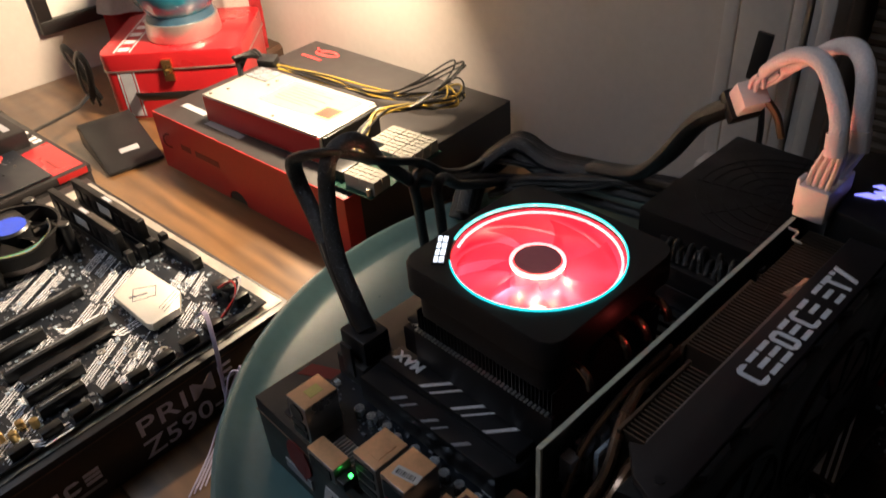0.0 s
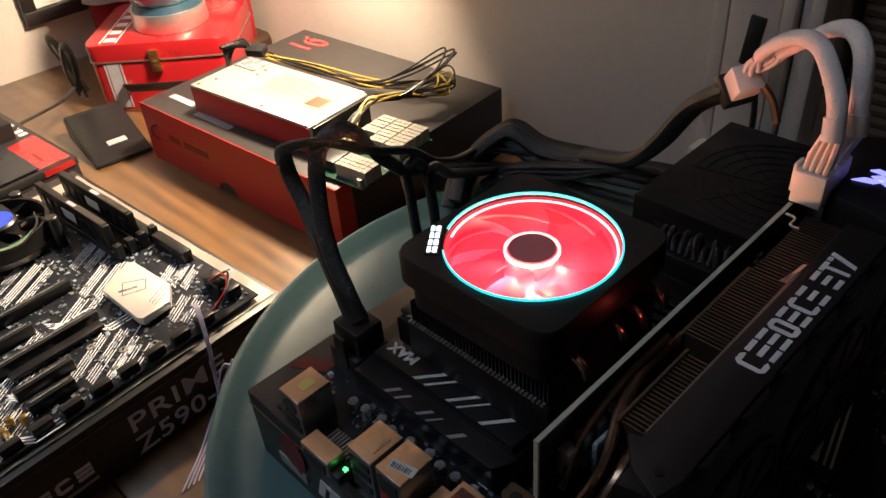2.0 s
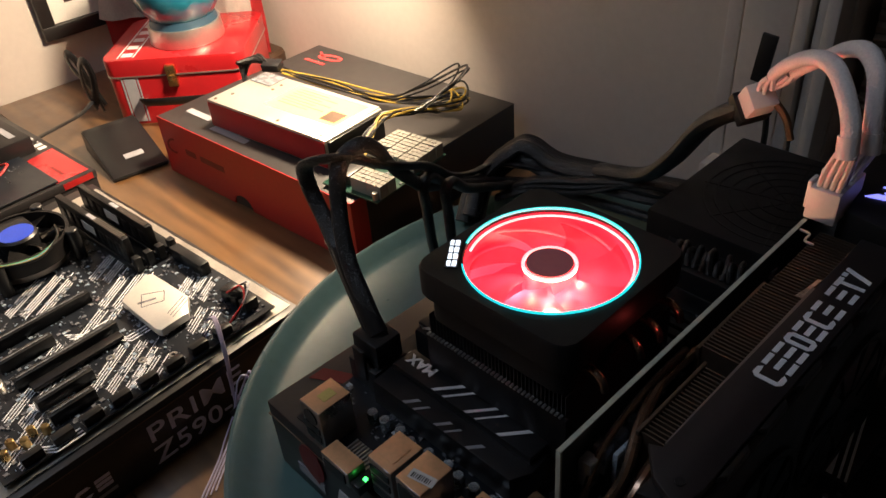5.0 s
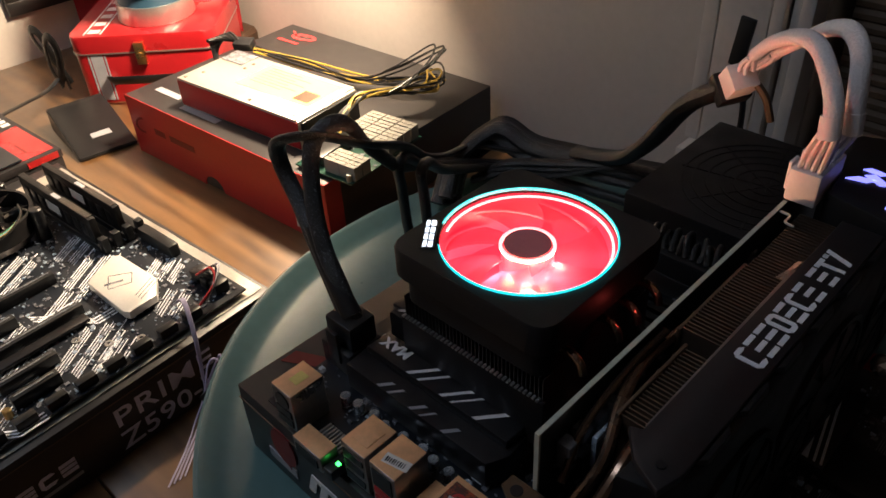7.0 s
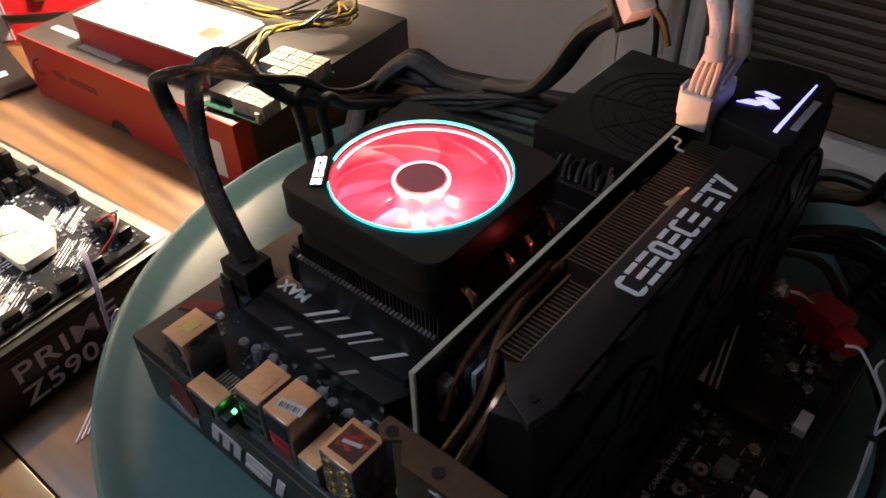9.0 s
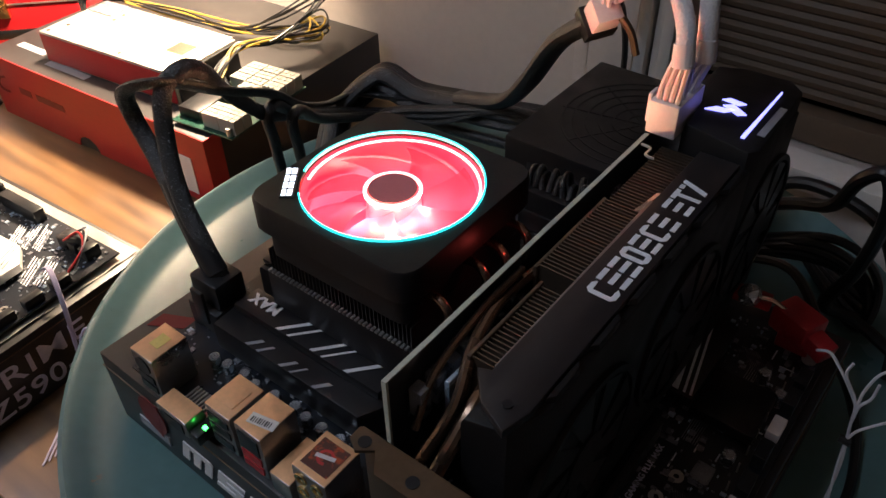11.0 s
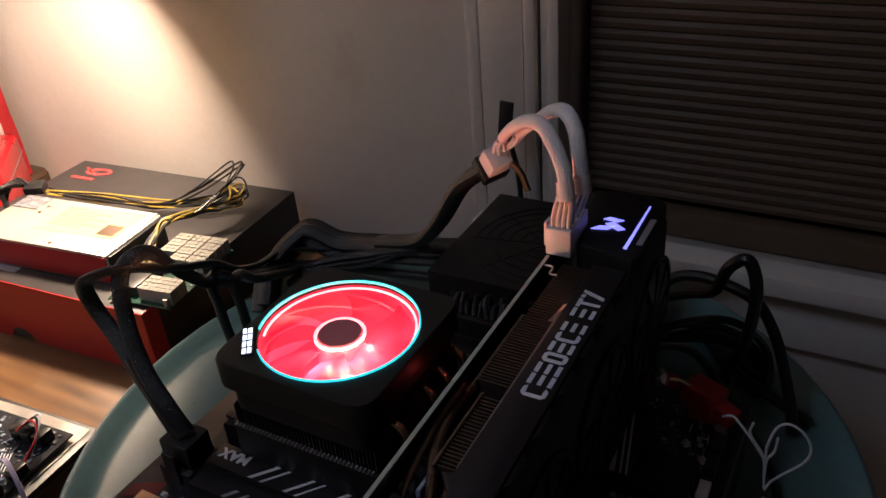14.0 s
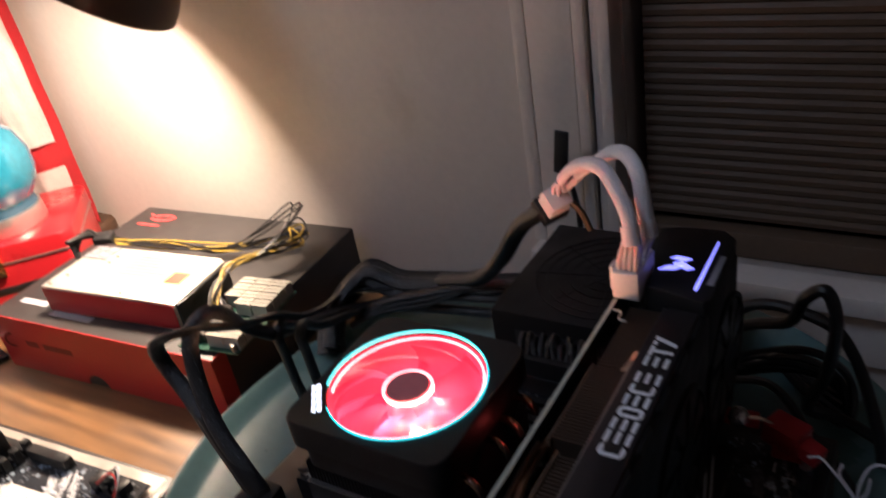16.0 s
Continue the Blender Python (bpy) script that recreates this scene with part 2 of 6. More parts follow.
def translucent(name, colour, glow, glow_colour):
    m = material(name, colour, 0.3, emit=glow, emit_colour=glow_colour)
    n, l = m.node_tree.nodes, m.node_tree.links
    tr, mix, out = n.new("ShaderNodeBsdfTranslucent"), n.new("ShaderNodeMixShader"), n["Material Output"]
    tr.inputs[0].default_value = (*colour, 1)
    mix.inputs[0].default_value = 0.5
    l.new(n["Principled BSDF"].outputs[0], mix.inputs[1])
    l.new(tr.outputs[0], mix.inputs[2])
    clear, through_mix = n.new("ShaderNodeBsdfTransparent"), n.new("ShaderNodeMixShader")
    clear.inputs[0].default_value = (1.0, 0.70, 0.68, 1)
    through_mix.inputs[0].default_value = 0.50
    l.new(mix.outputs[0], through_mix.inputs[1])
    l.new(clear.outputs[0], through_mix.inputs[2])
    l.new(through_mix.outputs[0], out.inputs[0])
    return m


# Well and blades emit red in place of the LED light falling on them.
M_WELL = material("red_glow_fan_well", (0.55, 0.03, 0.07), 0.4, emit=0.62, emit_colour=(0.85, 0.008, 0.05))
M_BLADE = translucent("red_glow_fan_blade", (0.88, 0.07, 0.15), 0.60, (0.85, 0.008, 0.05))
# Emission for the added spot that imitates reflected LED light.
M_LED = material("warm_glow_spot", (1, 0.7, 0.5), 0.3, emit=34.0, emit_colour=(1.0, 0.60, 0.42))
# A faint emission adds the LEDs' red light to the sticker.
M_HUB = material("dark_red_glow_hub_sticker", (0.22, 0.09, 0.10), 0.45, emit=0.10, emit_colour=(0.8, 0.16, 0.20))
M_LOGOLIGHT = material("violet_blue_logo_light", (0.4, 0.5, 1), 0.3, emit=1.9, emit_colour=(0.26, 0.26, 1.0))
M_GREENLED = material("green_led", (0.1, 1, 0.2), 0.3, emit=6.0, emit_colour=(0.05, 1.0, 0.12))
M_BLUEPLASTIC = material("blue_hub_sticker", (0.02, 0.06, 0.55), 0.35)
M_REDPLASTIC = material("red_plastic", (0.42, 0.02, 0.025), 0.35)
M_KNOB = material("clear_faceted_knob", (0.75, 0.78, 0.85), 0.06, metal=0.8)
M_STICKER = material("dark_orange_sticker", (0.12, 0.05, 0.04), 0.3, stains_glints=((0.5, 0.10, 0.04), 120, 0.5, 0.58))

# ---- building helpers ----


def part(name, bm, mat, parent=None, label="", smooth=True):
    me = bpy.data.meshes.new(name)
    bmesh.ops.recalc_face_normals(bm, faces=bm.faces[:])
    bm.to_mesh(me)
    bm.free()
    if smooth:
        me.shade_smooth()
        me.set_sharp_from_angle(angle=radians(35))
    me.materials.append(mat)
    ob = new(name, me)
    ob.parent = parent
    if label:
        ob["label"] = label
    return ob


def thing(name, label, category, place=(0, 0, 0), turn=0.0, group="", kind=""):
    ob = new(name)
    ob.matrix_world = pose(*place, 0, 0, turn)
    ob.empty_display_size = 0.02
    return tagged(ob, label, category, group, kind)


def box(x0, x1, y0, y1, z0, z1, r=0.0, bm=None, seg=2):
    bm = bm or bmesh.new()
    m = Matrix.Translation(((x0 + x1) / 2, (y0 + y1) / 2, (z0 + z1) / 2)) @ Matrix.Diagonal((abs(x1 - x0), abs(y1 - y0), abs(z1 - z0), 1))
    vs = bmesh.ops.create_cube(bm, size=1, matrix=m)["verts"]
    if r:
        es = list({e for v in vs for e in v.link_edges})
        bmesh.ops.bevel(bm, geom=es, offset=r, segments=seg, profile=0.5, affect="EDGES")
    return bm


def prism(points, z0, z1, r=0.0, bm=None):
    """A plate with the outline given, from z0 to z1."""
    bm = bm or bmesh.new()
    low = [bm.verts.new((x, y, z0)) for x, y in points]
    high = [bm.verts.new((x, y, z1)) for x, y in points]
    faces = [bm.faces.new(low[::-1]), bm.faces.new(high)]
    for i in range(len(points)):
        j = (i + 1) % len(points)
        faces.append(bm.faces.new((low[i], low[j], high[j], high[i])))
    if r:
        es = list({e for f in faces[:2] for e in f.edges})
        bmesh.ops.bevel(bm, geom=es, offset=r, segments=2, profile=0.5, affect="EDGES")
    return bm


def lathe(profile, n=48, at=(0, 0, 0), bm=None, start=0.0, sweep=360.0, closed=False):
    """Turns (radius, height) pairs about the z axis through at."""
    bm = bm or bmesh.new()
    full = sweep >= 359.9
    rings = []
    for k in range(n if full else n + 1):
        a = radians(start + sweep * k / n)
        rings.append([bm.verts.new((at[0] + r * math.cos(a), at[1] + r * math.sin(a), at[2] + z)) for r, z in profile])
    m = len(profile)
    for k in range(n):
        a, b = rings[k], rings[(k + 1) % len(rings)]
        for i in range(m if closed else m - 1):
            j = (i + 1) % m
            bm.faces.new((a[i], b[i], b[j], a[j]))
    bmesh.ops.remove_doubles(bm, verts=bm.verts[:], dist=1e-6)
    return bm


def ring(r0, r1, z0, z1, n=64, at=(0, 0, 0), bm=None, start=0.0, sweep=360.0):
    return lathe([(r0, z0), (r1, z0), (r1, z1), (r0, z1)], n, at, bm, start, sweep, True)


def disc(r, z0, z1, n=24, at=(0, 0, 0), bm=None, edge=0.0):
    pr = [(0, z0), (r, z0), (r, z1 - edge), (r - edge, z1), (0, z1)] if edge else [(0, z0), (r, z0), (r, z1), (0, z1)]
    return lathe(pr, n, at, bm)


def smooth_path(points, steps=8):
    pts = [Vector(p) for p in points]
    pts = [2 * pts[0] - pts[1]] + pts + [2 * pts[-1] - pts[-2]]
    out = []
    for i in range(1, len(pts) - 2):
        a, b, c, d = pts[i - 1:i + 3]
        for k in range(steps):
            t = k / steps
            out.append(0.5 * (2 * b + (c - a) * t + (2 * a - 5 * b + 4 * c - d) * t * t + (3 * b - a - 3 * c + d) * t ** 3))
    return out + [pts[-2]]


def tube(points, r, n=8, flat=1.0, bm=None, steps=8, up=(0, 0, 1), taper=None):
    """A round or flattened cord along a smooth path; flat: its thickness against its width."""
    bm = bm or bmesh.new()
    path = smooth_path(points, steps)
    side, rings = None, []
    for i, p in enumerate(path):
        d = (path[min(i + 1, len(path) - 1)] - path[max(i - 1, 0)]).normalized()
        if side is None:
            side = d.cross(Vector(up))
            side = side.normalized() if side.length > 1e-4 else d.orthogonal().normalized()
        side = (side - d * side.dot(d)).normalized()
        top = side.cross(d)
        q = r * (taper(i / (len(path) - 1)) if taper else 1)
        rings.append([bm.verts.new(p + q * (math.cos(2 * math.pi * k / n) * side + flat * math.sin(2 * math.pi * k / n) * top)) for k in range(n)])
    for a, b in zip(rings, rings[1:]):
        for k in range(n):
            bm.faces.new((a[k], a[(k + 1) % n], b[(k + 1) % n], b[k]))
    bm.faces.new(rings[0][::-1])
    bm.faces.new(rings[-1])
    return bm


def placed(bm, m):
    bmesh.ops.transform(bm, matrix=m, verts=bm.verts[:])
    return bm


def writing(name, text, height, depth, mat, m, parent, label="", spread=1.0, bold=0.0):
    """Raised lettering in the built-in font, its lower left corner at the pose m."""
    curve = bpy.data.curves.new(name, "FONT")
    curve.body, curve.size, curve.extrude, curve.space_character, curve.offset = text, height * 1.4, depth, spread, bold
    tmp = bpy.data.objects.new(name, curve)
    me = bpy.data.meshes.new_from_object(tmp)
    bpy.data.objects.remove(tmp)
    me.transform(m)
    me.materials.clear()
    me.materials.append(mat)
    ob = new(name, me)
    ob.parent = parent
    if label:
        ob["label"] = label
    return ob


def scatter_parts(seed, count, x0, x1, y0, y1, z, keep=lambda x, y: True):
    """Many tiny chips and resistors in one mesh."""
    rng, bm = random.Random(seed), bmesh.new()
    verts, faces = [], []
    for _ in range(count):
        x, y = rng.uniform(x0, x1), rng.uniform(y0, y1)
        a, b, h = rng.choice(((0.0008, 0.0004, 0.0006), (0.0005, 0.0009, 0.0006), (0.0016, 0.0016, 0.0009), (0.0014, 0.0008, 0.0014), (0.0004, 0.0008, 0.0005), (0.0005, 0.0005, 0.0005)))
        if not keep(x, y):
            continue
        k = len(verts)
        verts += [(x + sx * a, y + sy * b, zz) for zz in (z, z + h) for sx, sy in ((-1, -1), (1, -1), (1, 1), (-1, 1))]
        faces += [(k + 4, k + 5, k + 6, k + 7)] + [(k + i, k + (i + 1) % 4, k + 4 + (i + 1) % 4, k + 4 + i) for i in range(4)]
    me = bpy.data.meshes.new("components")
    me.from_pydata(verts, [], faces)
    bm.from_mesh(me)
    bpy.data.meshes.remove(me)
    return bm


DESK_Z, TABLE_Z, FLOOR_Z, CEIL_Z = -0.152, -0.058, -0.90, 1.45
WALL_Y, WALL_X, RIGHT_X, FRONT_Y = 0.55, -1.05, 2.2, -2.3

# ---- the room ----


def structure(name, bm, mat, label, category):
    return tagged(part(name, bm, mat, None), label, category, kind="structure")


structure("floor", box(WALL_X - 0.1, RIGHT_X + 0.1, FRONT_Y - 0.1, WALL_Y + 0.1, FLOOR_Z - 0.05, FLOOR_Z), M_FLOOR, "dark brown wooden floor boards of the room", "floor")
structure("ceiling", box(WALL_X - 0.1, RIGHT_X + 0.1, FRONT_Y - 0.1, WALL_Y + 0.1, CEIL_Z, CEIL_Z + 0.05), M_CEIL, "plain white painted ceiling", "ceiling")
structure("wall_west", box(WALL_X - 0.1, WALL_X, FRONT_Y, WALL_Y + 0.1, FLOOR_Z, CEIL_Z), M_WALL, "cream painted plaster wall with a framed picture", "wall")
structure("wall_east", box(RIGHT_X, RIGHT_X + 0.1, FRONT_Y, WALL_Y + 0.1, FLOOR_Z, CEIL_Z), M_WALL, "plain cream painted wall", "wall")
structure("wall_south", box(WALL_X - 0.1, RIGHT_X + 0.1, FRONT_Y - 0.1, FRONT_Y, FLOOR_Z, CEIL_Z), M_WALL, "plain cream painted wall", "wall")
WIN_X0, WIN_X1, WIN_Z0, WIN_Z1 = 0.086, 1.30, -0.056, 1.10
bm = box(WALL_X, WIN_X0, WALL_Y, WALL_Y + 0.1, FLOOR_Z, CEIL_Z)
box(WIN_X1, RIGHT_X, WALL_Y, WALL_Y + 0.1, FLOOR_Z, CEIL_Z, bm=bm)
box(WIN_X0, WIN_X1, WALL_Y, WALL_Y + 0.1, FLOOR_Z, WIN_Z0, bm=bm)
box(WIN_X0, WIN_X1, WALL_Y, WALL_Y + 0.1, WIN_Z1, CEIL_Z, bm=bm)
structure("wall_north", bm, M_WALL, "cream painted plaster wall lit warm by the lamp", "wall")

win = thing("window_1", "white painted window casing closed by a dark blind", "window", kind="structure")
for a, b, t in ((-0.024, -0.008, 0.008), (-0.005, 0.043, 0.015), (0.045, 0.058, 0.022), (0.060, 0.070, 0.016), (0.072, 0.085, 0.030)):
    part("casing", box(a, b - 0.001, WALL_Y - t, WALL_Y + 0.001, WIN_Z0, WIN_Z1 + 0.08, 0.002), M_TRIM, win)
part("casing", box(WIN_X1, WIN_X1 + 0.09, WALL_Y - 0.018, WALL_Y, WIN_Z0, WIN_Z1 + 0.08, 0.002), M_TRIM, win)
part("casing", box(WIN_X0 + 0.004, WIN_X1, WALL_Y - 0.018, WALL_Y, WIN_Z1, WIN_Z1 + 0.08, 0.002), M_TRIM, win)
part("pane", box(WIN_X0, WIN_X1, WALL_Y + 0.075, WALL_Y + 0.08, WIN_Z0, WIN_Z1), M_NIGHT, win, "dark pane with night behind it")
part("window_sill", box(-0.02, WIN_X1 + 0.1, WALL_Y - 0.032, WALL_Y + 0.075, WIN_Z0 - 0.022, WIN_Z0, 0.004), M_TRIM, win, "pale painted window sill")
part("apron", box(0.0, WIN_X1 + 0.08, WALL_Y - 0.012, WALL_Y, WIN_Z0 - 0.09, WIN_Z0 - 0.022, 0.003), M_TRIM, win, "shadowed board below the sill")

blind = thing("window_blind", "dark brown closed horizontal slat blind hanging in the window", "blind")
slat_bm = bmesh.new()
prof = [(-0.0062, -0.0020), (-0.0022, 0.0012), (0.0022, 0.0012), (0.0062, -0.0020), (0.0062, -0.0025), (0.0022, 0.0006), (-0.0022, 0.0006), (-0.0062, -0.0025)]
ends = [[slat_bm.verts.new((x, -z, y)) for y, z in prof] for x in (WIN_X0 + 0.012, WIN_X1 - 0.01)]
for i in range(len(prof)):
    j = (i + 1) % len(prof)
    slat_bm.faces.new((ends[0][i], ends[0][j], ends[1][j], ends[1][i]))
slat_bm.faces.new(ends[0]), slat_bm.faces.new(ends[1][::-1])
first = part("slat", slat_bm, M_BLIND, blind)
first.matrix_local = Matrix.Translation((0, WALL_Y + 0.02, WIN_Z0 + 0.045)) @ Matrix.Rotation(radians(-26), 4, "X")
for k in range(1, 106):
    s = first.copy()
    scene.collection.objects.link(s)
    s.parent = blind
    s.matrix_local = Matrix.Translation((0, WALL_Y + 0.02, WIN_Z0 + 0.045 + 0.01065 * k)) @ Matrix.Rotation(radians(-26 + 2.0 * math.sin(k * 2.3)), 4, "X")
part("bottom_rail", box(WIN_X0 + 0.01, WIN_X1 - 0.01, WALL_Y + 0.008, WALL_Y + 0.032, WIN_Z0 + 0.001, WIN_Z0 + 0.03, 0.004), M_BLIND, blind)
structure("baseboard", box(0.05, RIGHT_X, WALL_Y - 0.015, WALL_Y, FLOOR_Z, FLOOR_Z + 0.1, 0.003), M_TRIM, "white painted skirting board", "baseboard")

# Unseen panel added as a body for the cool fill.
lightbox = thing("cool_fill_panel", "unseen square ceiling panel added for cool fill light", "lamp", (-0.45, -0.65, CEIL_Z))
part("frame", box(-0.27, 0.27, -0.27, 0.27, -0.02, 0), M_TRIM, lightbox)
part("diffuser", box(-0.25, 0.25, -0.25, 0.25, -0.026, -0.021), M_DIFFUSER, lightbox)

# ---- desk and round table ----
desk = thing("wooden_desk", "varnished brown wooden desk under the boxes", "desk")
for k in range(6):
    y0 = -0.66 + k * 0.2
    part("plank", box(WALL_X + 0.004, -0.01, y0 + 0.0008, y0 + 0.1992, DESK_Z - 0.03, DESK_Z, 0.0015), M_DESK, desk)
for x in (WALL_X + 0.05, -0.09):
    for y in (-0.6, 0.46):
        part("leg", box(x, x + 0.06, y, y + 0.06, FLOOR_Z, DESK_Z - 0.03, 0.004), M_DESK, desk)

table = thing("round_table", "small round pale aqua painted table with a raised worn rim", "table", (0.122, 0.205, 0))
part("tabletop", lathe([(0, TABLE_Z - 0.02), (0.268, TABLE_Z - 0.02), (0.278, TABLE_Z - 0.014), (0.2835, TABLE_Z), (0.2825, TABLE_Z + 0.009), (0.279, TABLE_Z + 0.012),
                        (0.275, TABLE_Z + 0.011), (0.268, TABLE_Z + 0.004), (0.258, TABLE_Z), (0, TABLE_Z)], 128), M_AQUA, table)
part("pedestal", lathe([(0, FLOOR_Z + 0.03), (0.04, FLOOR_Z + 0.03), (0.025, FLOOR_Z + 0.2), (0.022, -0.4), (0.035, -0.2), (0.06, TABLE_Z - 0.02), (0, TABLE_Z - 0.02)], 32), M_AQUA, table)
part("base", lathe([(0, FLOOR_Z), (0.2, FLOOR_Z), (0.2, FLOOR_Z + 0.012), (0.05, FLOOR_Z + 0.035), (0, FLOOR_Z + 0.035)], 48), M_AQUA, table)

# ---- desk lamp ----
lampthing = thing("desk_lamp", "brown enamelled desk lamp with a round shade, switched on", "lamp", LAMP, 0)
tilt = TILT
part("shade", placed(lathe([(0.112, 0), (0.114, 0.002), (0.113, 0.012), (0.10, 0.05), (0.075, 0.085), (0.04, 0.105), (0.022, 0.112), (0.02, 0.15), (0, 0.15),
                            (0, 0.147), (0.018, 0.147), (0.02, 0.109), (0.038, 0.102), (0.072, 0.082), (0.097, 0.048), (0.110, 0.012)], 64, closed=False), tilt), M_SHADE, lampthing)
part("reflector", placed(lathe([(0.1085, 0.004), (0.0955, 0.047), (0.0705, 0.080), (0.037, 0.100), (0.019, 0.107)], 48), tilt), M_REFLECTOR, lampthing, "dull brown inside of the shade")
part("bulb", placed(lathe([(0, 0.028), (0.014, 0.031), (0.024, 0.044), (0.026, 0.06), (0.016, 0.085), (0.012, 0.108), (0, 0.108)], 24), tilt), M_BULB, lampthing).visible_shadow = False
part("switch", placed(disc(0.004, -0.014, 0.004, 12, (0.02, -0.108, 0)), tilt), M_SHADE, lampthing)
part("arm", tube([(0.0, 0.0, 0.15), (-0.05, 0.06, 0.26), (-0.2, 0.13, 0.3), (-0.4, 0.15, 0.1), (-0.43, 0.15, DESK_Z - LAMP.z + 0.02)], 0.007), M_SHADE, lampthing)
part("foot", disc(0.07, DESK_Z - LAMP.z, DESK_Z - LAMP.z + 0.022, 40, (-0.43, 0.13, 0), edge=0.006), M_SHADE, lampthing)

# ---- round table: the running computer ----
msi = thing("motherboard_box", "black cardboard motherboard box with worn corners under the circuit board", "box", (-0.0265, 0.009, TABLE_Z), -1.0, "motherboard boxes")
part("body", box(0, 0.336, 0, 0.272, 0, -TABLE_Z - 0.0005, 0.0012), M_BLACKCARD, msi)
part("lid_edge", box(-0.0006, 0.3366, -0.0006, 0.2726, -TABLE_Z - 0.012, -TABLE_Z - 0.0112), M_BROWNCARD, msi)
MARK = pose(0.0640, -0.0007, 0.0150, 90, 0, 0) @ Matrix(((0.76, 0.20, 0, 0), (0, 0.58, 0, 0), (0, 0, 1, 0), (0, 0, 0, 1)))
strokes = ([(0, 0), (0.008, 0), (0.008, 0.024), (0.013, 0.024), (0.013, 0), (0.021, 0), (0.021, 0.024), (0.026, 0.024), (0.026, 0), (0.034, 0), (0.034, 0.027), (0.030, 0.031), (0, 0.031)],
           [(0.040, 0), (0.068, 0), (0.068, 0.019), (0.048, 0.019), (0.048, 0.024), (0.068, 0.024), (0.068, 0.031), (0.040, 0.031), (0.040, 0.012), (0.060, 0.012), (0.060, 0.007), (0.040, 0.007)],
           [(0.074, 0), (0.082, 0), (0.082, 0.023), (0.074, 0.023)], [(0.074, 0.025), (0.082, 0.025), (0.082, 0.031), (0.074, 0.031)])
for pts in strokes:
    part("mark_block", placed(prism(pts, -0.0004, 0.0004), MARK), M_WHITEPRINT, msi, "white block of a printed mark", smooth=False)
bm = lathe([(0.008, -0.0003), (0.017, -0.0003), (0.017, 0.0004), (0.008, 0.0004)], 32, closed=True)
prism([(-0.012, 0.012), (0.013, 0.016), (0.006, -0.02), (-0.004, -0.014)], -0.0003, 0.0005, bm=bm)
part("red_badge", placed(bm, pose(0.043, -0.0007, 0.034, 90, 0, 0) @ Matrix.Diagonal((0.72, 0.85, 1, 1))), M_DARKPRINT, msi, "dark red round printed badge")
part("model_bar", box(0.024, 0.052, -0.0009, 0, 0.012, 0.020), M_GREYPRINT, msi, "small grey printed bar")
part("fine_print", box(0.30, 0.325, -0.0009, 0, 0.014, 0.04), M_GREYPRINT, msi)
part("red_corner_print", prism([(0.004, 0.03), (0.03, 0.045), (0.03, 0.055), (0.004, 0.042)], -TABLE_Z - 0.0006, -TABLE_Z), M_DARKPRINT, msi)

BX0, BX1, BY0, BY1, BZ = 0.003, 0.308, 0.012, 0.256, 0.0045     # the board's outline and upper face
board = thing("motherboard", "black gaming motherboard with striped heatsinks lying on its box", "motherboard")
part("circuit_board", box(BX0, BX1, BY0, BY1, BZ - 0.0016, BZ), M_PCB, board)
for k, (x, y) in enumerate(((0.012, 0.02), (0.012, 0.24), (0.17, 0.03), (0.17, 0.25), (0.30, 0.03), (0.30, 0.24))):
    part("standoff", disc(0.004, 0.0, BZ + 0.0006, 12, (x, y, 0)), M_STEEL, board)
part("chip_scatter", scatter_parts(3, 1300, BX0 + 0.004, BX1 - 0.004, BY0 + 0.02, BY1 - 0.004, BZ, lambda x, y: not (0.05 < x < 0.15 and 0.09 < y < 0.17)), M_SMD, board)["kind"] = "stuff"

part("pale_chip_scatter", scatter_parts(4, 520, BX0 + 0.004, BX1 - 0.004, BY0 + 0.026, BY1 - 0.004, BZ, lambda x, y: not (0.03 < x < 0.155 and 0.048 < y < 0.18)), M_BLUECAP, board)["kind"] = "stuff"


def silk(seed, count, x0, x1, y0, y1, z, lengths, slopes):
    rng, bm = random.Random(seed), bmesh.new()
    for _ in range(count):
        x, y, l, a = rng.uniform(x0, x1), rng.uniform(y0, y1), rng.uniform(*lengths), radians(rng.choice(slopes))
        dx, dy, w = l * math.cos(a), l * math.sin(a), 0.0004
        px, py = -w * math.sin(a), w * math.cos(a)
        prism([(x - px, y - py), (x + dx - px, y + dy - py), (x + dx + px, y + dy + py), (x + px, y + py)], z, z + 0.00015, bm=bm)
    return bm




def traces(x0, y0, n, length, pitch, lean, w=0.0004):
    """Parallel pale traces that bend once half way."""
    bm = bmesh.new()
    for k in range(n):
        x, h = x0 + pitch * k, length * 0.5
        prism([(x, y0), (x + w, y0), (x + w, y0 + h), (x, y0 + h)], BZ, BZ + 0.00015, bm=bm)
        prism([(x, y0 + h), (x + w, y0 + h), (x + w + lean * h, y0 + 2 * h), (x + lean * h, y0 + 2 * h)], BZ, BZ + 0.00015, bm=bm)
    return bm


for x0, y0, n, length, pitch, lean in ((0.266, 0.150, 7, 0.030, 0.0012, 0.7), (0.210, 0.120, 6, 0.040, 0.0013, -0.5), (0.276, 0.205, 8, 0.024, 0.0013, -0.8), (0.240, 0.040, 6, 0.030, 0.0014, 0.6), (0.044, 0.045, 6, 0.006, 0.0012, 0.5), (0.283, 0.095, 6, 0.026, 0.0012, -0.6)):
    part("trace_group", traces(x0, y0, n, length, pitch, lean), M_SMD, board)["kind"] = "stuff"
for k in range(14):
    part("header_pin", box(0.2955, 0.2963, 0.060 + 0.0125 * k, 0.0608 + 0.0125 * k, BZ, BZ + 0.007), M_STEEL, board)
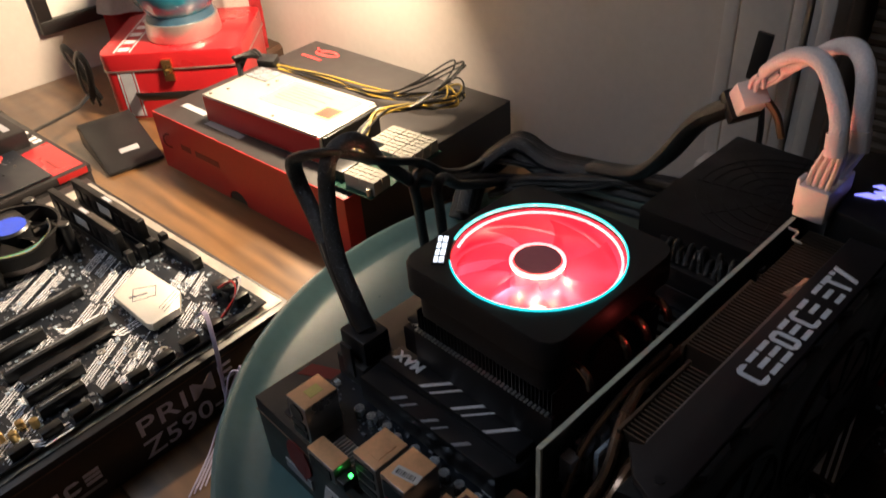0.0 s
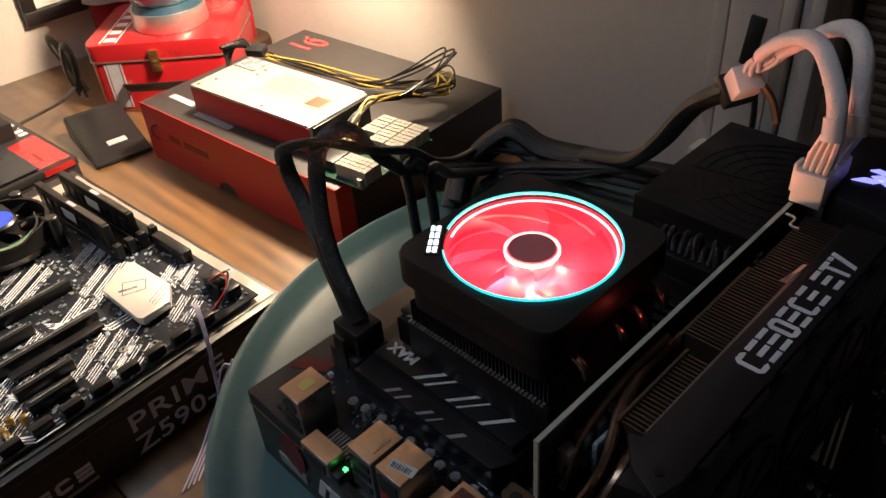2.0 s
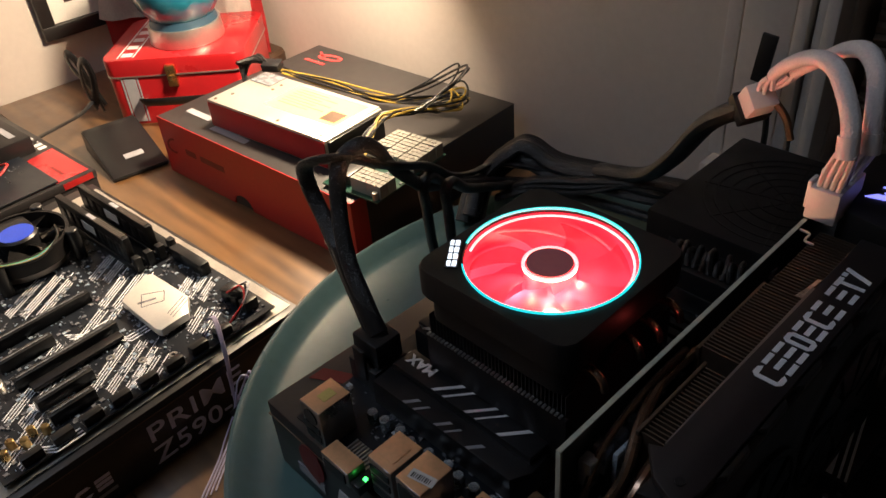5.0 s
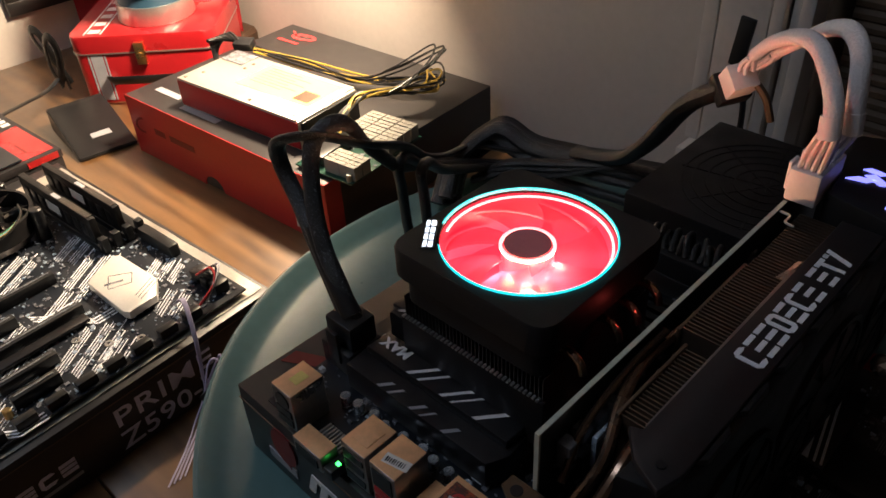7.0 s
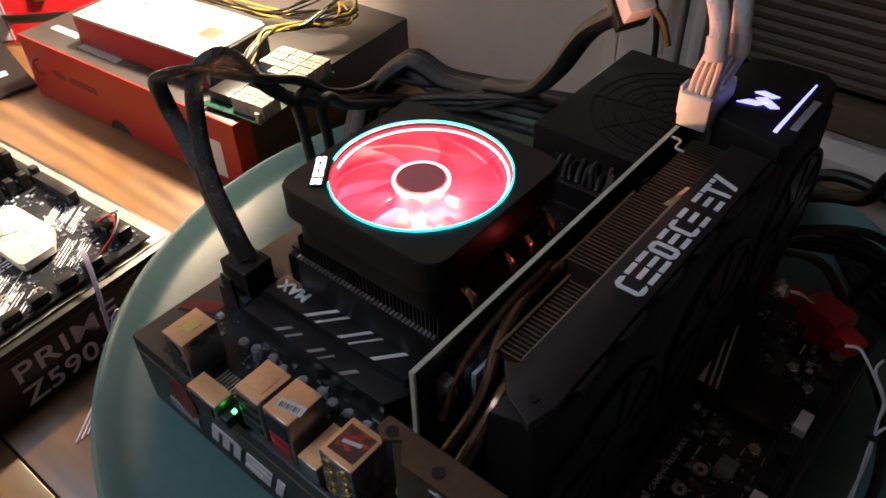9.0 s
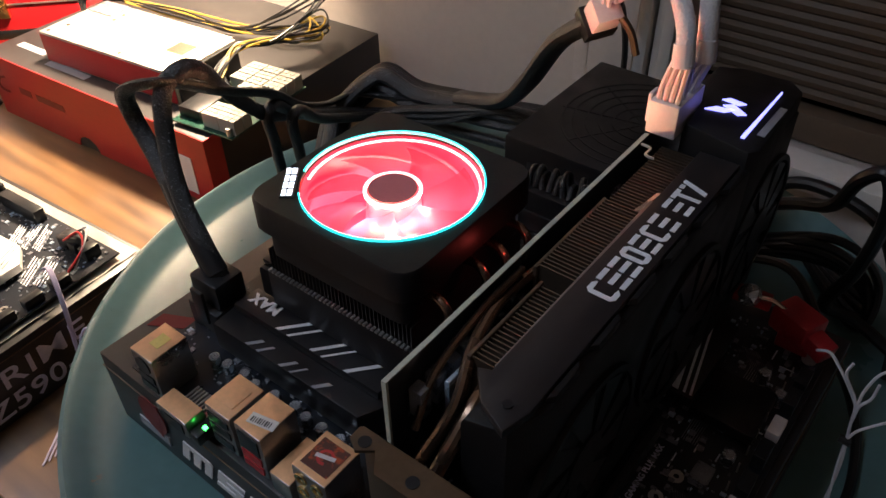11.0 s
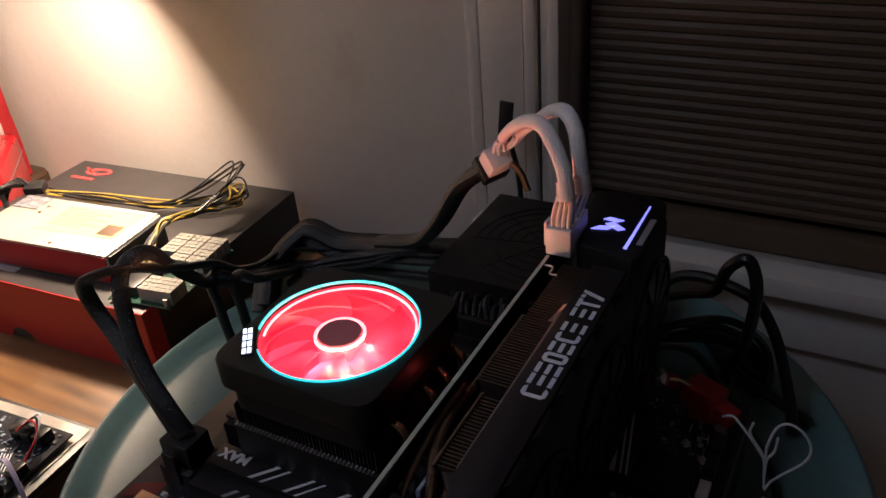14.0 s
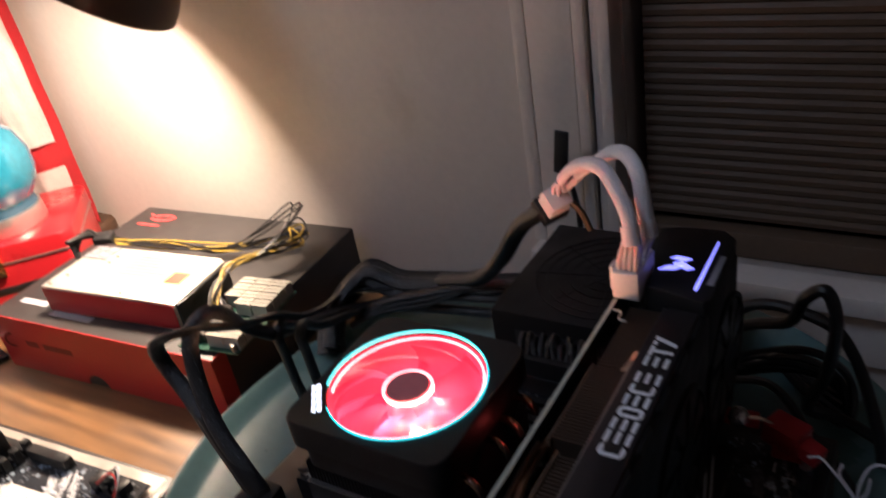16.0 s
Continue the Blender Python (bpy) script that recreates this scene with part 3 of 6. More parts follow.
part("silkscreen", silk(5, 90, 0.03, 0.295, 0.04, 0.235, BZ, (0.003, 0.012), (0, 90)), M_SILK, board)["kind"] = "stuff"

# ports along the rear edge


def port(name, x0, x1, z1, mat=M_PORT, y0=0.008, y1=0.031, label="", lip=True):
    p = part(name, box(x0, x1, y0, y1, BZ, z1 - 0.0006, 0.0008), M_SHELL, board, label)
    # Thin coppery plate paints the lamp's light onto the port's top.
    part("lit_top_plate", box(x0 + 0.0003, x1 - 0.0003, y0 + 0.0003, y1 - 0.0003, z1 - 0.0006, z1, 0.0002), mat, p)
    return p


ps2 = port("port_block", 0.0195, 0.0375, 0.034, label="tinned metal port stack")
part("label", box(0.0255, 0.0325, 0.016, 0.025, 0.034, 0.0343), M_LABEL, ps2)
part("socket", disc(0.0058, -0.0005, 0.0006, 20, (0, 0, 0)), M_PLASTIC, ps2).matrix_local = pose(0.0285, 0.0078, 0.026, 90, 0, 0)
for z in (0.008, 0.015):
    part("slot", box(0.022, 0.035, 0.0072, 0.0079, z, z + 0.005), M_PLASTIC, ps2)
dvi = port("video_port", 0.045, 0.069, 0.017, M_PORT, 0.0, 0.012, "low wide metal video port")
part("insert", box(0.048, 0.066, -0.0008, 0.0, 0.007, 0.014), M_PLASTIC, dvi)
for k in range(9):
    part("pin", box(0.047 + k * 0.0024, 0.0482 + k * 0.0024, 0.013, 0.024, BZ, 0.008), M_STEEL, board)
part("screen_port", box(0.070, 0.077, 0.0, 0.014, BZ, 0.012, 0.001), M_PLASTIC, board)
usb1 = port("port_block", 0.079, 0.0975, 0.034, label="metal port stack with lamplight coloured into its top")
part("raised_panel", box(0.083, 0.094, 0.013, 0.026, 0.034, 0.0346, 0.0003), M_PORT, usb1)
for z in (0.008, 0.017, 0.025):
    part("slot", box(0.081, 0.0955, 0.0072, 0.0079, z, z + 0.005), M_PLASTIC, usb1)
usb2 = port("port_block", 0.101, 0.1195, 0.036, label="metal port stack with lamplight coloured into its top and a barcode label")
part("paper_label", placed(box(-0.0075, 0.0075, -0.003, 0.003, 0, 0.0003), pose(0.1125, 0.0165, 0.036, 0, 0, 12)), M_PAPER, usb2)
bm = bmesh.new()
for k in range(9):
    box(-0.006 + k * 0.0013, -0.006 + k * 0.0013 + (0.0004 if k % 3 else 0.0007), -0.002, 0.001, 0.0003, 0.0005, bm=bm)
part("bars", placed(bm, pose(0.1125, 0.0165, 0.036, 0, 0, 12)), M_PLASTIC, usb2)
part("jack_opening", box(0.1035, 0.117, 0.0072, 0.0079, 0.021, 0.033), M_PLASTIC, usb2)
for z in (0.007, 0.014):
    part("slot", box(0.1035, 0.117, 0.0072, 0.0079, z, z + 0.005), M_REDPLASTIC, usb2)
usb3 = port("port_block", 0.124, 0.1375, 0.019, y0=0.006, label="low metal port stack")
audio = port("audio_block", 0.140, 0.161, 0.037, label="metal audio port block topped by a square sticker")
part("square_sticker", box(0.1425, 0.1585, 0.0115, 0.0275, 0.037, 0.0373), M_STICKER, audio, "dark sticker with an orange swirl")
part("swirl", ring(0.0028, 0.0042, 0.0373, 0.0375, 24, (0.1505, 0.0195, 0), start=20, sweep=280), M_REDPRINT, audio)
part("sticker_bar", placed(box(-0.005, 0.005, -0.001, 0.001, 0, 0.0003), pose(0.1505, 0.0195, 0.0374, 0, 0, 15)), M_WHITEPRINT, audio)
for x in (0.1455, 0.1555):
    for z in (0.010, 0.020, 0.030):
        part("jack", ring(0.002, 0.0036, 0, 0.001, 16), M_GOLD, audio).matrix_local = pose(x, 0.008, z, 90, 0, 0)
part("status_led", box(0.0745, 0.0765, 0.0055, 0.0075, 0.012, 0.0135), M_GREENLED, board, "small lit green lamp")
cap0 = part("capacitor", lathe([(0, BZ), (0.0033, BZ), (0.0033, BZ + 0.0008), (0.0030, BZ + 0.0014), (0.0033, BZ + 0.002), (0.0033, BZ + 0.0076), (0.0028, BZ + 0.0082), (0, BZ + 0.0080)], 16), M_CAP, board)
for x, y in ((0.0515, 0.0415), (0.064, 0.0425), (0.073, 0.0415), (0.0865, 0.0430), (0.101, 0.0440), (0.110, 0.0425), (0.122, 0.042), (0.1335, 0.043), (0.058, 0.088), (0.041, 0.041), (0.255, 0.06), (0.262, 0.063), (0.29, 0.15), (0.297, 0.20), (0.285, 0.21)):
    c = cap0.copy()
    scene.collection.objects.link(c)
    c.parent, c.matrix_local = board, Matrix.Translation((x, y, 0)) @ Matrix.Diagonal((1, 1, random.uniform(0.85, 1.1), 1))
bpy.data.objects.remove(cap0)
for k in range(6):
    part("choke", box(0.046 + k * 0.0145, 0.0555 + k * 0.0145, 0.083, 0.0915, BZ, 0.013, 0.0012), M_MATTE, board)

# rear heatsink with stripes
sink = part("heatsink", prism([(0.033, 0.050), (0.140, 0.050), (0.146, 0.062), (0.144, 0.082), (0.036, 0.082), (0.031, 0.076)], BZ + 0.002, 0.026, 0.0015), M_HEATSINK, board, "black angular heatsink with white stripes")
part("upper_block", prism([(0.036, 0.064), (0.142, 0.064), (0.143, 0.081), (0.037, 0.081)], 0.026, 0.032, 0.0012), M_HEATSINK, sink)
writing("lettering", "MAX", 0.0068, 0.0002, M_WHITEPRINT, pose(0.0620, 0.0770, 0.0323, 0, 0, 180), sink, spread=1.05, bold=0.0004)
for x, w in ((0.0705, 0.0028), (0.079, 0.0020), (0.096, 0.0026), (0.104, 0.0016), (0.120, 0.003)):
    part("stripe", prism([(x - 0.002, 0.0645), (x + w - 0.002, 0.0645), (x + w + 0.012, 0.0805), (x + 0.012, 0.0805)], 0.032, 0.0323), M_WHITEPRINT, sink)
    part("stripe", prism([(x - 0.012, 0.0505), (x + w - 0.012, 0.0505), (x + w - 0.006, 0.0575), (x - 0.006, 0.0575)], 0.026, 0.0263), M_GREYPRINT, sink)
sink2 = part("heatsink", prism([(0.026, 0.092), (0.046, 0.092), (0.048, 0.17), (0.026, 0.17)], BZ + 0.002, 0.034, 0.002), M_HEATSINK, board)
for k in range(4):
    part("fin", box(0.025, 0.049, 0.096 + k * 0.017, 0.106 + k * 0.017, 0.034, 0.037, 0.0008), M_HEATSINK, sink2)
part("shiny_edge", prism([(0.030, 0.0925), (0.034, 0.0925), (0.044, 0.1), (0.040, 0.1)], 0.0372, 0.0376), M_CHROME, sink2)
eps = part("power_socket", box(0.002, 0.028, 0.056, 0.082, BZ, 0.022, 0.001), M_PLASTIC, board, "black eight-pin power socket")
part("plug", box(0.004, 0.027, 0.060, 0.080, 0.022, 0.040, 0.0015), M_PLASTIC, eps)
part("latch", box(0.010, 0.020, 0.0545, 0.057, 0.012, 0.036, 0.001), M_PLASTIC, eps)
part("main_power_socket", box(0.105, 0.158, 0.244, 0.256, BZ, 0.020, 0.001), M_PLASTIC, board)
for y in (0.205, 0.214, 0.223, 0.232):
    part("memory_slot", box(0.02, 0.158, y - 0.003, y + 0.003, BZ, 0.012, 0.0006), M_PLASTIC, board)
for k, (x, l) in enumerate(((0.198, 0.09), (0.233, 0.026), (0.2535, 0.09), (0.292, 0.026))):
    s = part("expansion_slot", box(x - 0.0037, x + 0.0037, 0.055, 0.055 + l, BZ, BZ + 0.011, 0.0006), M_PLASTIC, board)
    part("groove", box(x - 0.0008, x + 0.0008, 0.058, 0.052 + l, BZ + 0.0112, BZ + 0.0116), M_MATTE, s)
m2 = part("m2_heatsink", prism([(0.226, 0.168), (0.262, 0.168), (0.262, 0.232), (0.226, 0.232)], BZ + 0.003, BZ + 0.009, 0.001), M_HEATSINK, board, "flat black heatsink with pale stripes")
for x, w in ((0.244, 0.0035), (0.250, 0.0014), (0.2535, 0.0014)):
    part("stripe", prism([(x + 0.006, 0.1705), (x + w + 0.006, 0.1705), (x + w - 0.006, 0.23), (x - 0.006, 0.23)], BZ + 0.009, BZ + 0.0093), M_SILK, m2)
part("chip_heatsink", box(0.262, 0.296, 0.165, 0.2, BZ, BZ + 0.008, 0.002), M_HEATSINK, board)
writing("lettering", "GAMING PLUS MAX", 0.0030, 0.0001, M_LILACPRINT, pose(0.2620, 0.1030, BZ + 0.0004, 0, 0, 90), board, bold=0.0001)
part("model_bar", box(0.2591, 0.2621, 0.0915, 0.1005, BZ, BZ + 0.0004), M_LILACPRINT, board)
for x, y in ((0.271, 0.112), (0.274, 0.128)):
    part("screw_pad", ring(0.0015, 0.0036, BZ, BZ + 0.0008, 20, (x, y, 0)), M_STEEL, board)
part("m2_socket", box(0.279, 0.288, 0.128, 0.140, BZ, BZ + 0.005, 0.0006), M_SMD, board)
for k in range(9):
    y = 0.055 + 0.020 * k
    part("header", box(0.299, 0.3055, y, y + 0.013, BZ, BZ + 0.006 + 0.003 * (k % 2), 0.0004), M_PLASTIC if k % 3 else M_WHITEPLUG, board)
for k in range(12):
    part("audio_capacitor", disc(0.0026, BZ, BZ + 0.006, 12, (0.275 + 0.0065 * (k % 4), 0.05 + 0.009 * (k // 4), 0), edge=0.0006), M_CAP, board)

# ---- fan cooler ----
CX, CY, RZ = 0.1035, 0.1265, 0.1065
cooler = thing("processor_cooler", "black square processor cooler with glowing red fan and cyan ring", "cooler", (CX, CY, 0))


def rounded(a, b, r, n=6):
    out = []
    for cx, cy, s in ((a - r, b - r, 0), (-a + r, b - r, 90), (-a + r, -b + r, 180), (a - r, -b + r, 270)):
        out += [(cx + r * math.cos(radians(s + 90 * k / n)), cy + r * math.sin(radians(s + 90 * k / n))) for k in range(n + 1)]
    return out


def frame_plate(outline, r, z0, z1, bm=None):
    """A plate with a round hole in it."""
    bm = bm or bmesh.new()
    n = 96
    out = []
    for k in range(n):
        a = 2 * math.pi * k / n
        d = Vector((math.cos(a), math.sin(a)))
        best = 9
        for p, q in zip(outline, outline[1:] + outline[:1]):
            p, q = Vector(p), Vector(q)
            e = q - p
            den = d.x * e.y - d.y * e.x
            if abs(den) > 1e-9:
                t = (p.x * e.y - p.y * e.x) / den
                u = (p.x * d.y - p.y * d.x) / den
                if t > 0 and -1e-6 <= u <= 1 + 1e-6:
                    best = min(best, t)
        out.append(d * best)
    rows = [[bm.verts.new((r * math.cos(2 * math.pi * k / n), r * math.sin(2 * math.pi * k / n), z)) for k in range(n)] for z in (z0, z1)]
    rows += [[bm.verts.new((v.x, v.y, z)) for v in out] for z in (z1 - 0.0015, z0)]
    inset = [bm.verts.new((v.x * 0.985, v.y * 0.985, z1)) for v in out]
    order = [rows[0], rows[1], inset, rows[2], rows[3], rows[0]]
    for a, b in zip(order, order[1:]):
        for k in range(n):
            bm.faces.new((a[k], a[(k + 1) % n], b[(k + 1) % n], b[k]))
    return bm


OUT = rounded(0.0525, 0.0525, 0.011)
part("fan_housing", frame_plate(OUT, 0.0462, 0.0890, RZ), M_MATTE, cooler, "matt black square fan housing")
part("skirt", frame_plate(rounded(0.0475, 0.0475, 0.008), 0.0452, 0.0700, 0.0892), M_MATTE, cooler)
part("fan_well", lathe([(0.0459, RZ - 0.002), (0.0445, RZ - 0.007), (0.0445, 0.0712), (0.018, 0.0712)], 64), M_WELL, cooler, "fan well with the red LED light added as its own glow")
part("light_ring", ring(0.0461, 0.0469, RZ - 0.0004, RZ + 0.0011, 128, start=229, sweep=336), M_RINGLIGHT, cooler, "glowing cyan outer ring")
part("inner_ring", ring(0.0434, 0.0446, RZ - 0.0035, RZ - 0.0028, 128, start=-25, sweep=232), M_RINGWHITE, cooler, "glowing pale inner ring")
blade = bmesh.new()
grid = []
for i in range(8):
    r = 0.0155 + (0.0430 - 0.0155) * i / 7
    row = []
    for j in range(9):
        s = j / 8
        a = radians(-8 + 62 * s + 16 * (i / 7) ** 1.5)
        row.append(blade.verts.new((r * math.cos(a), r * math.sin(a), RZ - 0.016 + 0.009 * s - 0.003 * (i / 7) * (1 - s))))
    grid.append(row)
for i in range(7):
    for j in range(8):
        blade.faces.new((grid[i][j], grid[i + 1][j], grid[i + 1][j + 1], grid[i][j + 1]))
top = [f for f in blade.faces]
bmesh.ops.solidify(blade, geom=top, thickness=0.0011)
b0 = part("fan_blade", blade, M_BLADE, cooler, "translucent fan blade with the red LED light added as glow")
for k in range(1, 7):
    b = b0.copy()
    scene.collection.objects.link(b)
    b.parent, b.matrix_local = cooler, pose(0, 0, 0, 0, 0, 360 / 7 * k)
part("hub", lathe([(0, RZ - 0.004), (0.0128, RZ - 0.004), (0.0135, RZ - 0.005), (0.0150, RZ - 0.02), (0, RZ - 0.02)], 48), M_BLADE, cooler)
part("hub_ring", ring(0.0134, 0.0150, RZ - 0.0052, RZ - 0.0037, 64), M_RINGWHITE, cooler, "glowing pale ring round the hub")
part("hub_sticker", disc(0.0127, RZ - 0.004, RZ - 0.0034, 48), M_HUB, cooler, "dark round hub sticker")
view = math.degrees(math.atan2(-0.24, 0.21))
a = radians(view)
# Emissive disc on the viewer's side stands for the bright reflected lobe.
part("led_glow_spot", lathe([(0, 0), (0.006, 0), (0.0048, 0.002), (0, 0.0027)], 24, (0.026 * math.cos(a), 0.026 * math.sin(a), RZ - 0.0195)), M_LED, cooler, "bright warm glow spot added behind the blades")
badge = part("light_badge", box(-0.0036, 0.0036, -0.0128, 0.0128, -0.0004, 0.0004), M_PLASTIC, cooler, "badge with small glowing white bars")
badge.matrix_local = pose(-0.0410, -0.0310, RZ + 0.0005, 0, 0, 38)
for k in range(4):
    for dx, w in ((-0.0026, 0.0020), (0.0002, 0.0024)):
        part("glowing_bar", box(dx, dx + w, -0.0118 + 0.0062 * k, -0.0074 + 0.0062 * k, 0.0004, 0.0008), M_BADGE, badge)
bm = bmesh.new()
for k in range(38):
    x = -0.048 + 0.096 * k / 37
    box(x - 0.0003, x + 0.0003, -0.0465, 0.0465, 0.024, 0.0705, bm=bm)
part("fin_block", bm, M_BLACKFIN, cooler)["kind"] = "stuff"
part("fin_comb", box(-0.050, 0.050, -0.0485, -0.0455, 0.022, 0.056, 0.0006), M_HEATSINK, cooler)
for k in range(36):
    part("comb_tooth", box(-0.049 + 0.0027 * k, -0.0476 + 0.0027 * k, -0.0490, -0.0462, 0.0560, 0.0570), M_STEEL, cooler)
part("base_block", box(-0.025, 0.025, -0.025, 0.025, BZ, 0.024, 0.001), M_STEEL, cooler)
for y in (-0.0335, -0.0035, 0.0135, 0.0330):
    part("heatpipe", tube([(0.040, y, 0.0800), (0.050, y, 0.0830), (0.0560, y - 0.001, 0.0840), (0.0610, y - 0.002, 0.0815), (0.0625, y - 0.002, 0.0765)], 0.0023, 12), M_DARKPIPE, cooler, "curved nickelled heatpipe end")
part("clip", tube([(0.05, -0.03, 0.02), (0.062, -0.02, 0.028), (0.064, 0.01, 0.03), (0.058, 0.03, 0.02)], 0.0015, 6), M_STEEL, cooler)
part("fan_lead", tube([(0.052, 0.03, 0.06), (0.066, 0.02, 0.05), (0.07, -0.01, 0.035), (0.06, -0.045, 0.02), (0.05, -0.06, 0.01)], 0.0014, 6), M_WIREBLACK, cooler)

# ---- graphics card ----
GX, GZ = 0.2005, 0.134
gpu = thing("graphics_card", "long dark grey graphics card standing upright in its slot", "graphics card")
part("circuit_board", box(GX, GX + 0.0016, 0.011, 0.215, BZ + 0.006, GZ - 0.0006), M_PCB, gpu)
part("board_edge", box(GX - 0.0002, GX + 0.0018, 0.011, 0.200, GZ - 0.0006, GZ), M_PCBEDGE, gpu, "pale upper edge of the circuit board")
part("board_edge", box(GX - 0.0002, GX + 0.0018, 0.0098, 0.011, 0.04, GZ), M_PCBEDGE, gpu)
part("backplate", box(GX - 0.004, GX - 0.0004, 0.018, 0.286, 0.022, GZ - 0.008, 0.0008), M_HEATSINK, gpu)
part("chip_scatter", placed(scatter_parts(11, 420, 0.02, 0.19, 0.0, 0.09, 0), Matrix(((0, 0, 1, GX + 0.0016), (1, 0, 0, 0), (0, 1, 0, 0.03), (0, 0, 0, 1)))), M_SMD, gpu)["kind"] = "stuff"
for k in range(5):
    part("coil", box(GX + 0.002, GX + 0.008, 0.020 + k * 0.009, 0.026 + k * 0.009, 0.108, 0.122, 0.0008), M_SMD, gpu)
bm = bmesh.new()
for y0, n, x0, top in ((0.040, 21, 0.0150, 0.0045), (0.093, 25, 0.0085, 0.0030)):
    for k in range(n):
        y = y0 + 0.0022 * k
        box(GX + x0, GX + 0.0275, y, y + 0.0006, 0.03, GZ - top, bm=bm)
part("fin_block", bm, M_DARKFIN, gpu)["kind"] = "stuff"
for y0, y1, x0 in ((0.0385, 0.0865, 0.0137), (0.0915, 0.148, 0.0070)):
    part("fin_rail", box(GX + x0, GX + x0 + 0.0016, y0, y1, 0.09, GZ - 0.0035, 0.0004), M_DARKFIN, gpu)
bm = bmesh.new()
for k in range(22):
    y = 0.152 + 0.0024 * k
    box(GX + 0.008, GX + 0.03, y, y + 0.0006, 0.03, GZ - 0.006, bm=bm)
part("fin_block", bm, M_DARKFIN, gpu)["kind"] = "stuff"
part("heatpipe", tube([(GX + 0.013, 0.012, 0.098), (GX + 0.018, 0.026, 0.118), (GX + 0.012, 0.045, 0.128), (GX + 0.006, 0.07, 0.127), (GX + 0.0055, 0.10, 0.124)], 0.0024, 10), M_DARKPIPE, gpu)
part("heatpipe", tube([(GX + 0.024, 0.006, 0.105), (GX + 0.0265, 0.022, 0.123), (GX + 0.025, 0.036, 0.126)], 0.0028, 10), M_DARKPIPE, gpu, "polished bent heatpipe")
part("heatpipe", tube([(GX + 0.022, 0.148, 0.126), (GX + 0.0255, 0.152, 0.130), (GX + 0.026, 0.162, 0.129)], 0.0030, 10), M_COPPER, gpu, "polished bent heatpipe")
part("clip_plate", prism([(GX + 0.0105, 0.030), (GX + 0.0125, 0.030), (GX + 0.0130, 0.052), (GX + 0.0110, 0.052)], 0.106, 0.1225, 0.0004), M_BLUECAP, gpu, "pale bluish clip plate")
part("frame_bar", tube([(GX + 0.0045, 0.088, GZ - 0.004), (GX + 0.0050, 0.060, GZ - 0.004), (GX + 0.0065, 0.030, 0.124), (GX + 0.0080, 0.016, 0.108)], 0.0016, 8), M_DARKPIPE, gpu, "bent dark frame bar")
part("frame_wire", tube([(GX + 0.012, 0.0, 0.06), (GX + 0.028, 0.006, 0.085), (GX + 0.034, 0.012, 0.09)], 0.0012, 6), M_STEEL, gpu)
part("bent_clip", tube([(GX + 0.003, 0.190, GZ), (GX + 0.008, 0.189, GZ), (GX + 0.0085, 0.183, GZ), (GX + 0.013, 0.182, GZ)], 0.0007, 6, steps=3), M_STEEL, gpu)
part("shroud_strip", prism([(0.2235, 0.032), (0.2330, 0.0205), (0.2450, 0.0150), (0.2478, 0.026), (0.2478, 0.196), (0.2290, 0.196), (0.2290, 0.033)], GZ - 0.001, GZ + 0.003, 0.0006), M_SHROUD, gpu, "dark grey metal strip with pale block marks")
part("toothed_edge", box(0.2274, 0.2288, 0.036, 0.150, GZ - 0.002, GZ + 0.002), M_FIN, gpu)
part("screw", disc(0.0018, GZ + 0.003, GZ + 0.0036, 16, (0.2405, 0.0245, 0)), M_HEATSINK, gpu)


def block_mark(kind, w, h, s):
    """Plain angular shapes standing for a maker's wordmark."""
    bm, c = bmesh.new(), s * 0.8
    z0, z1 = 0.0, 0.0003
    if kind in "OC":
        outer = [(c, 0), (w - c, 0), (w, c), (w, h - c), (w - c, h), (c, h), (0, h - c), (0, c)]
        inner = [(s, s), (w - s, s), (w - s, s), (w - s, h - s), (w - s, h - s), (s, h - s), (s, h - s), (s, s)]
        for i in range(8):
            j = (i + 1) % 8
            if kind == "C" and i == 2:
                continue
            quad = [outer[i], outer[j], inner[j], inner[i]]
            flat = [p for k, p in enumerate(quad) if p not in quad[:k]]
            prism(flat, z0, z1, bm=bm)
    elif kind == "B":
        for y in (0, (h - s) / 2, h - s):
            box(0, w, y, y + s, z0, z1, bm=bm)
    elif kind == "T":
        box(0, w, h - s, h, z0, z1, bm=bm)
        box(w / 2 - s / 2, w / 2 + s / 2, 0, h - s, z0, z1, bm=bm)
    elif kind == "S":
        prism([(0, 0), (s * 1.2, 0), (w, h), (w - s * 1.2, h)], z0, z1, bm=bm)
        prism([(0, h - s), (s * 1.3, h - s), (s * 1.3, h), (0, h)], z0, z1, bm=bm)
    return bm


y = 0.0848
for kind in "CBBOBCB BTS":
    if kind != " ":
        part("wordmark_block", placed(block_mark(kind, 0.0070, 0.0118, 0.0021), Matrix(((0, -1, 0, 0.2452), (1, 0, 0, y), (0, 0, 1, GZ + 0.0031), (0, 0, 0, 1)))), M_SILK, gpu, "pale grey block of a wordmark", smooth=False)
    y += 0.0083 if kind != " " else 0.0045
body = part("shroud", prism([(0.2300, 0.014), (0.2450, 0.018), (0.2512, 0.035), (0.2512, 0.266), (0.2300, 0.270)], 0.018, GZ - 0.0012, 0.002), M_MATTE, gpu, "black shroud with three fans")
for k in range(7):
    y = 0.035 + 0.028 * k
    part("edge_notch", prism([(0.2480, y), (0.2505, y + 0.003), (0.2505, y + 0.018), (0.2480, y + 0.021)], GZ - 0.012, GZ + 0.0015, 0.0004), M_MATTE, gpu)
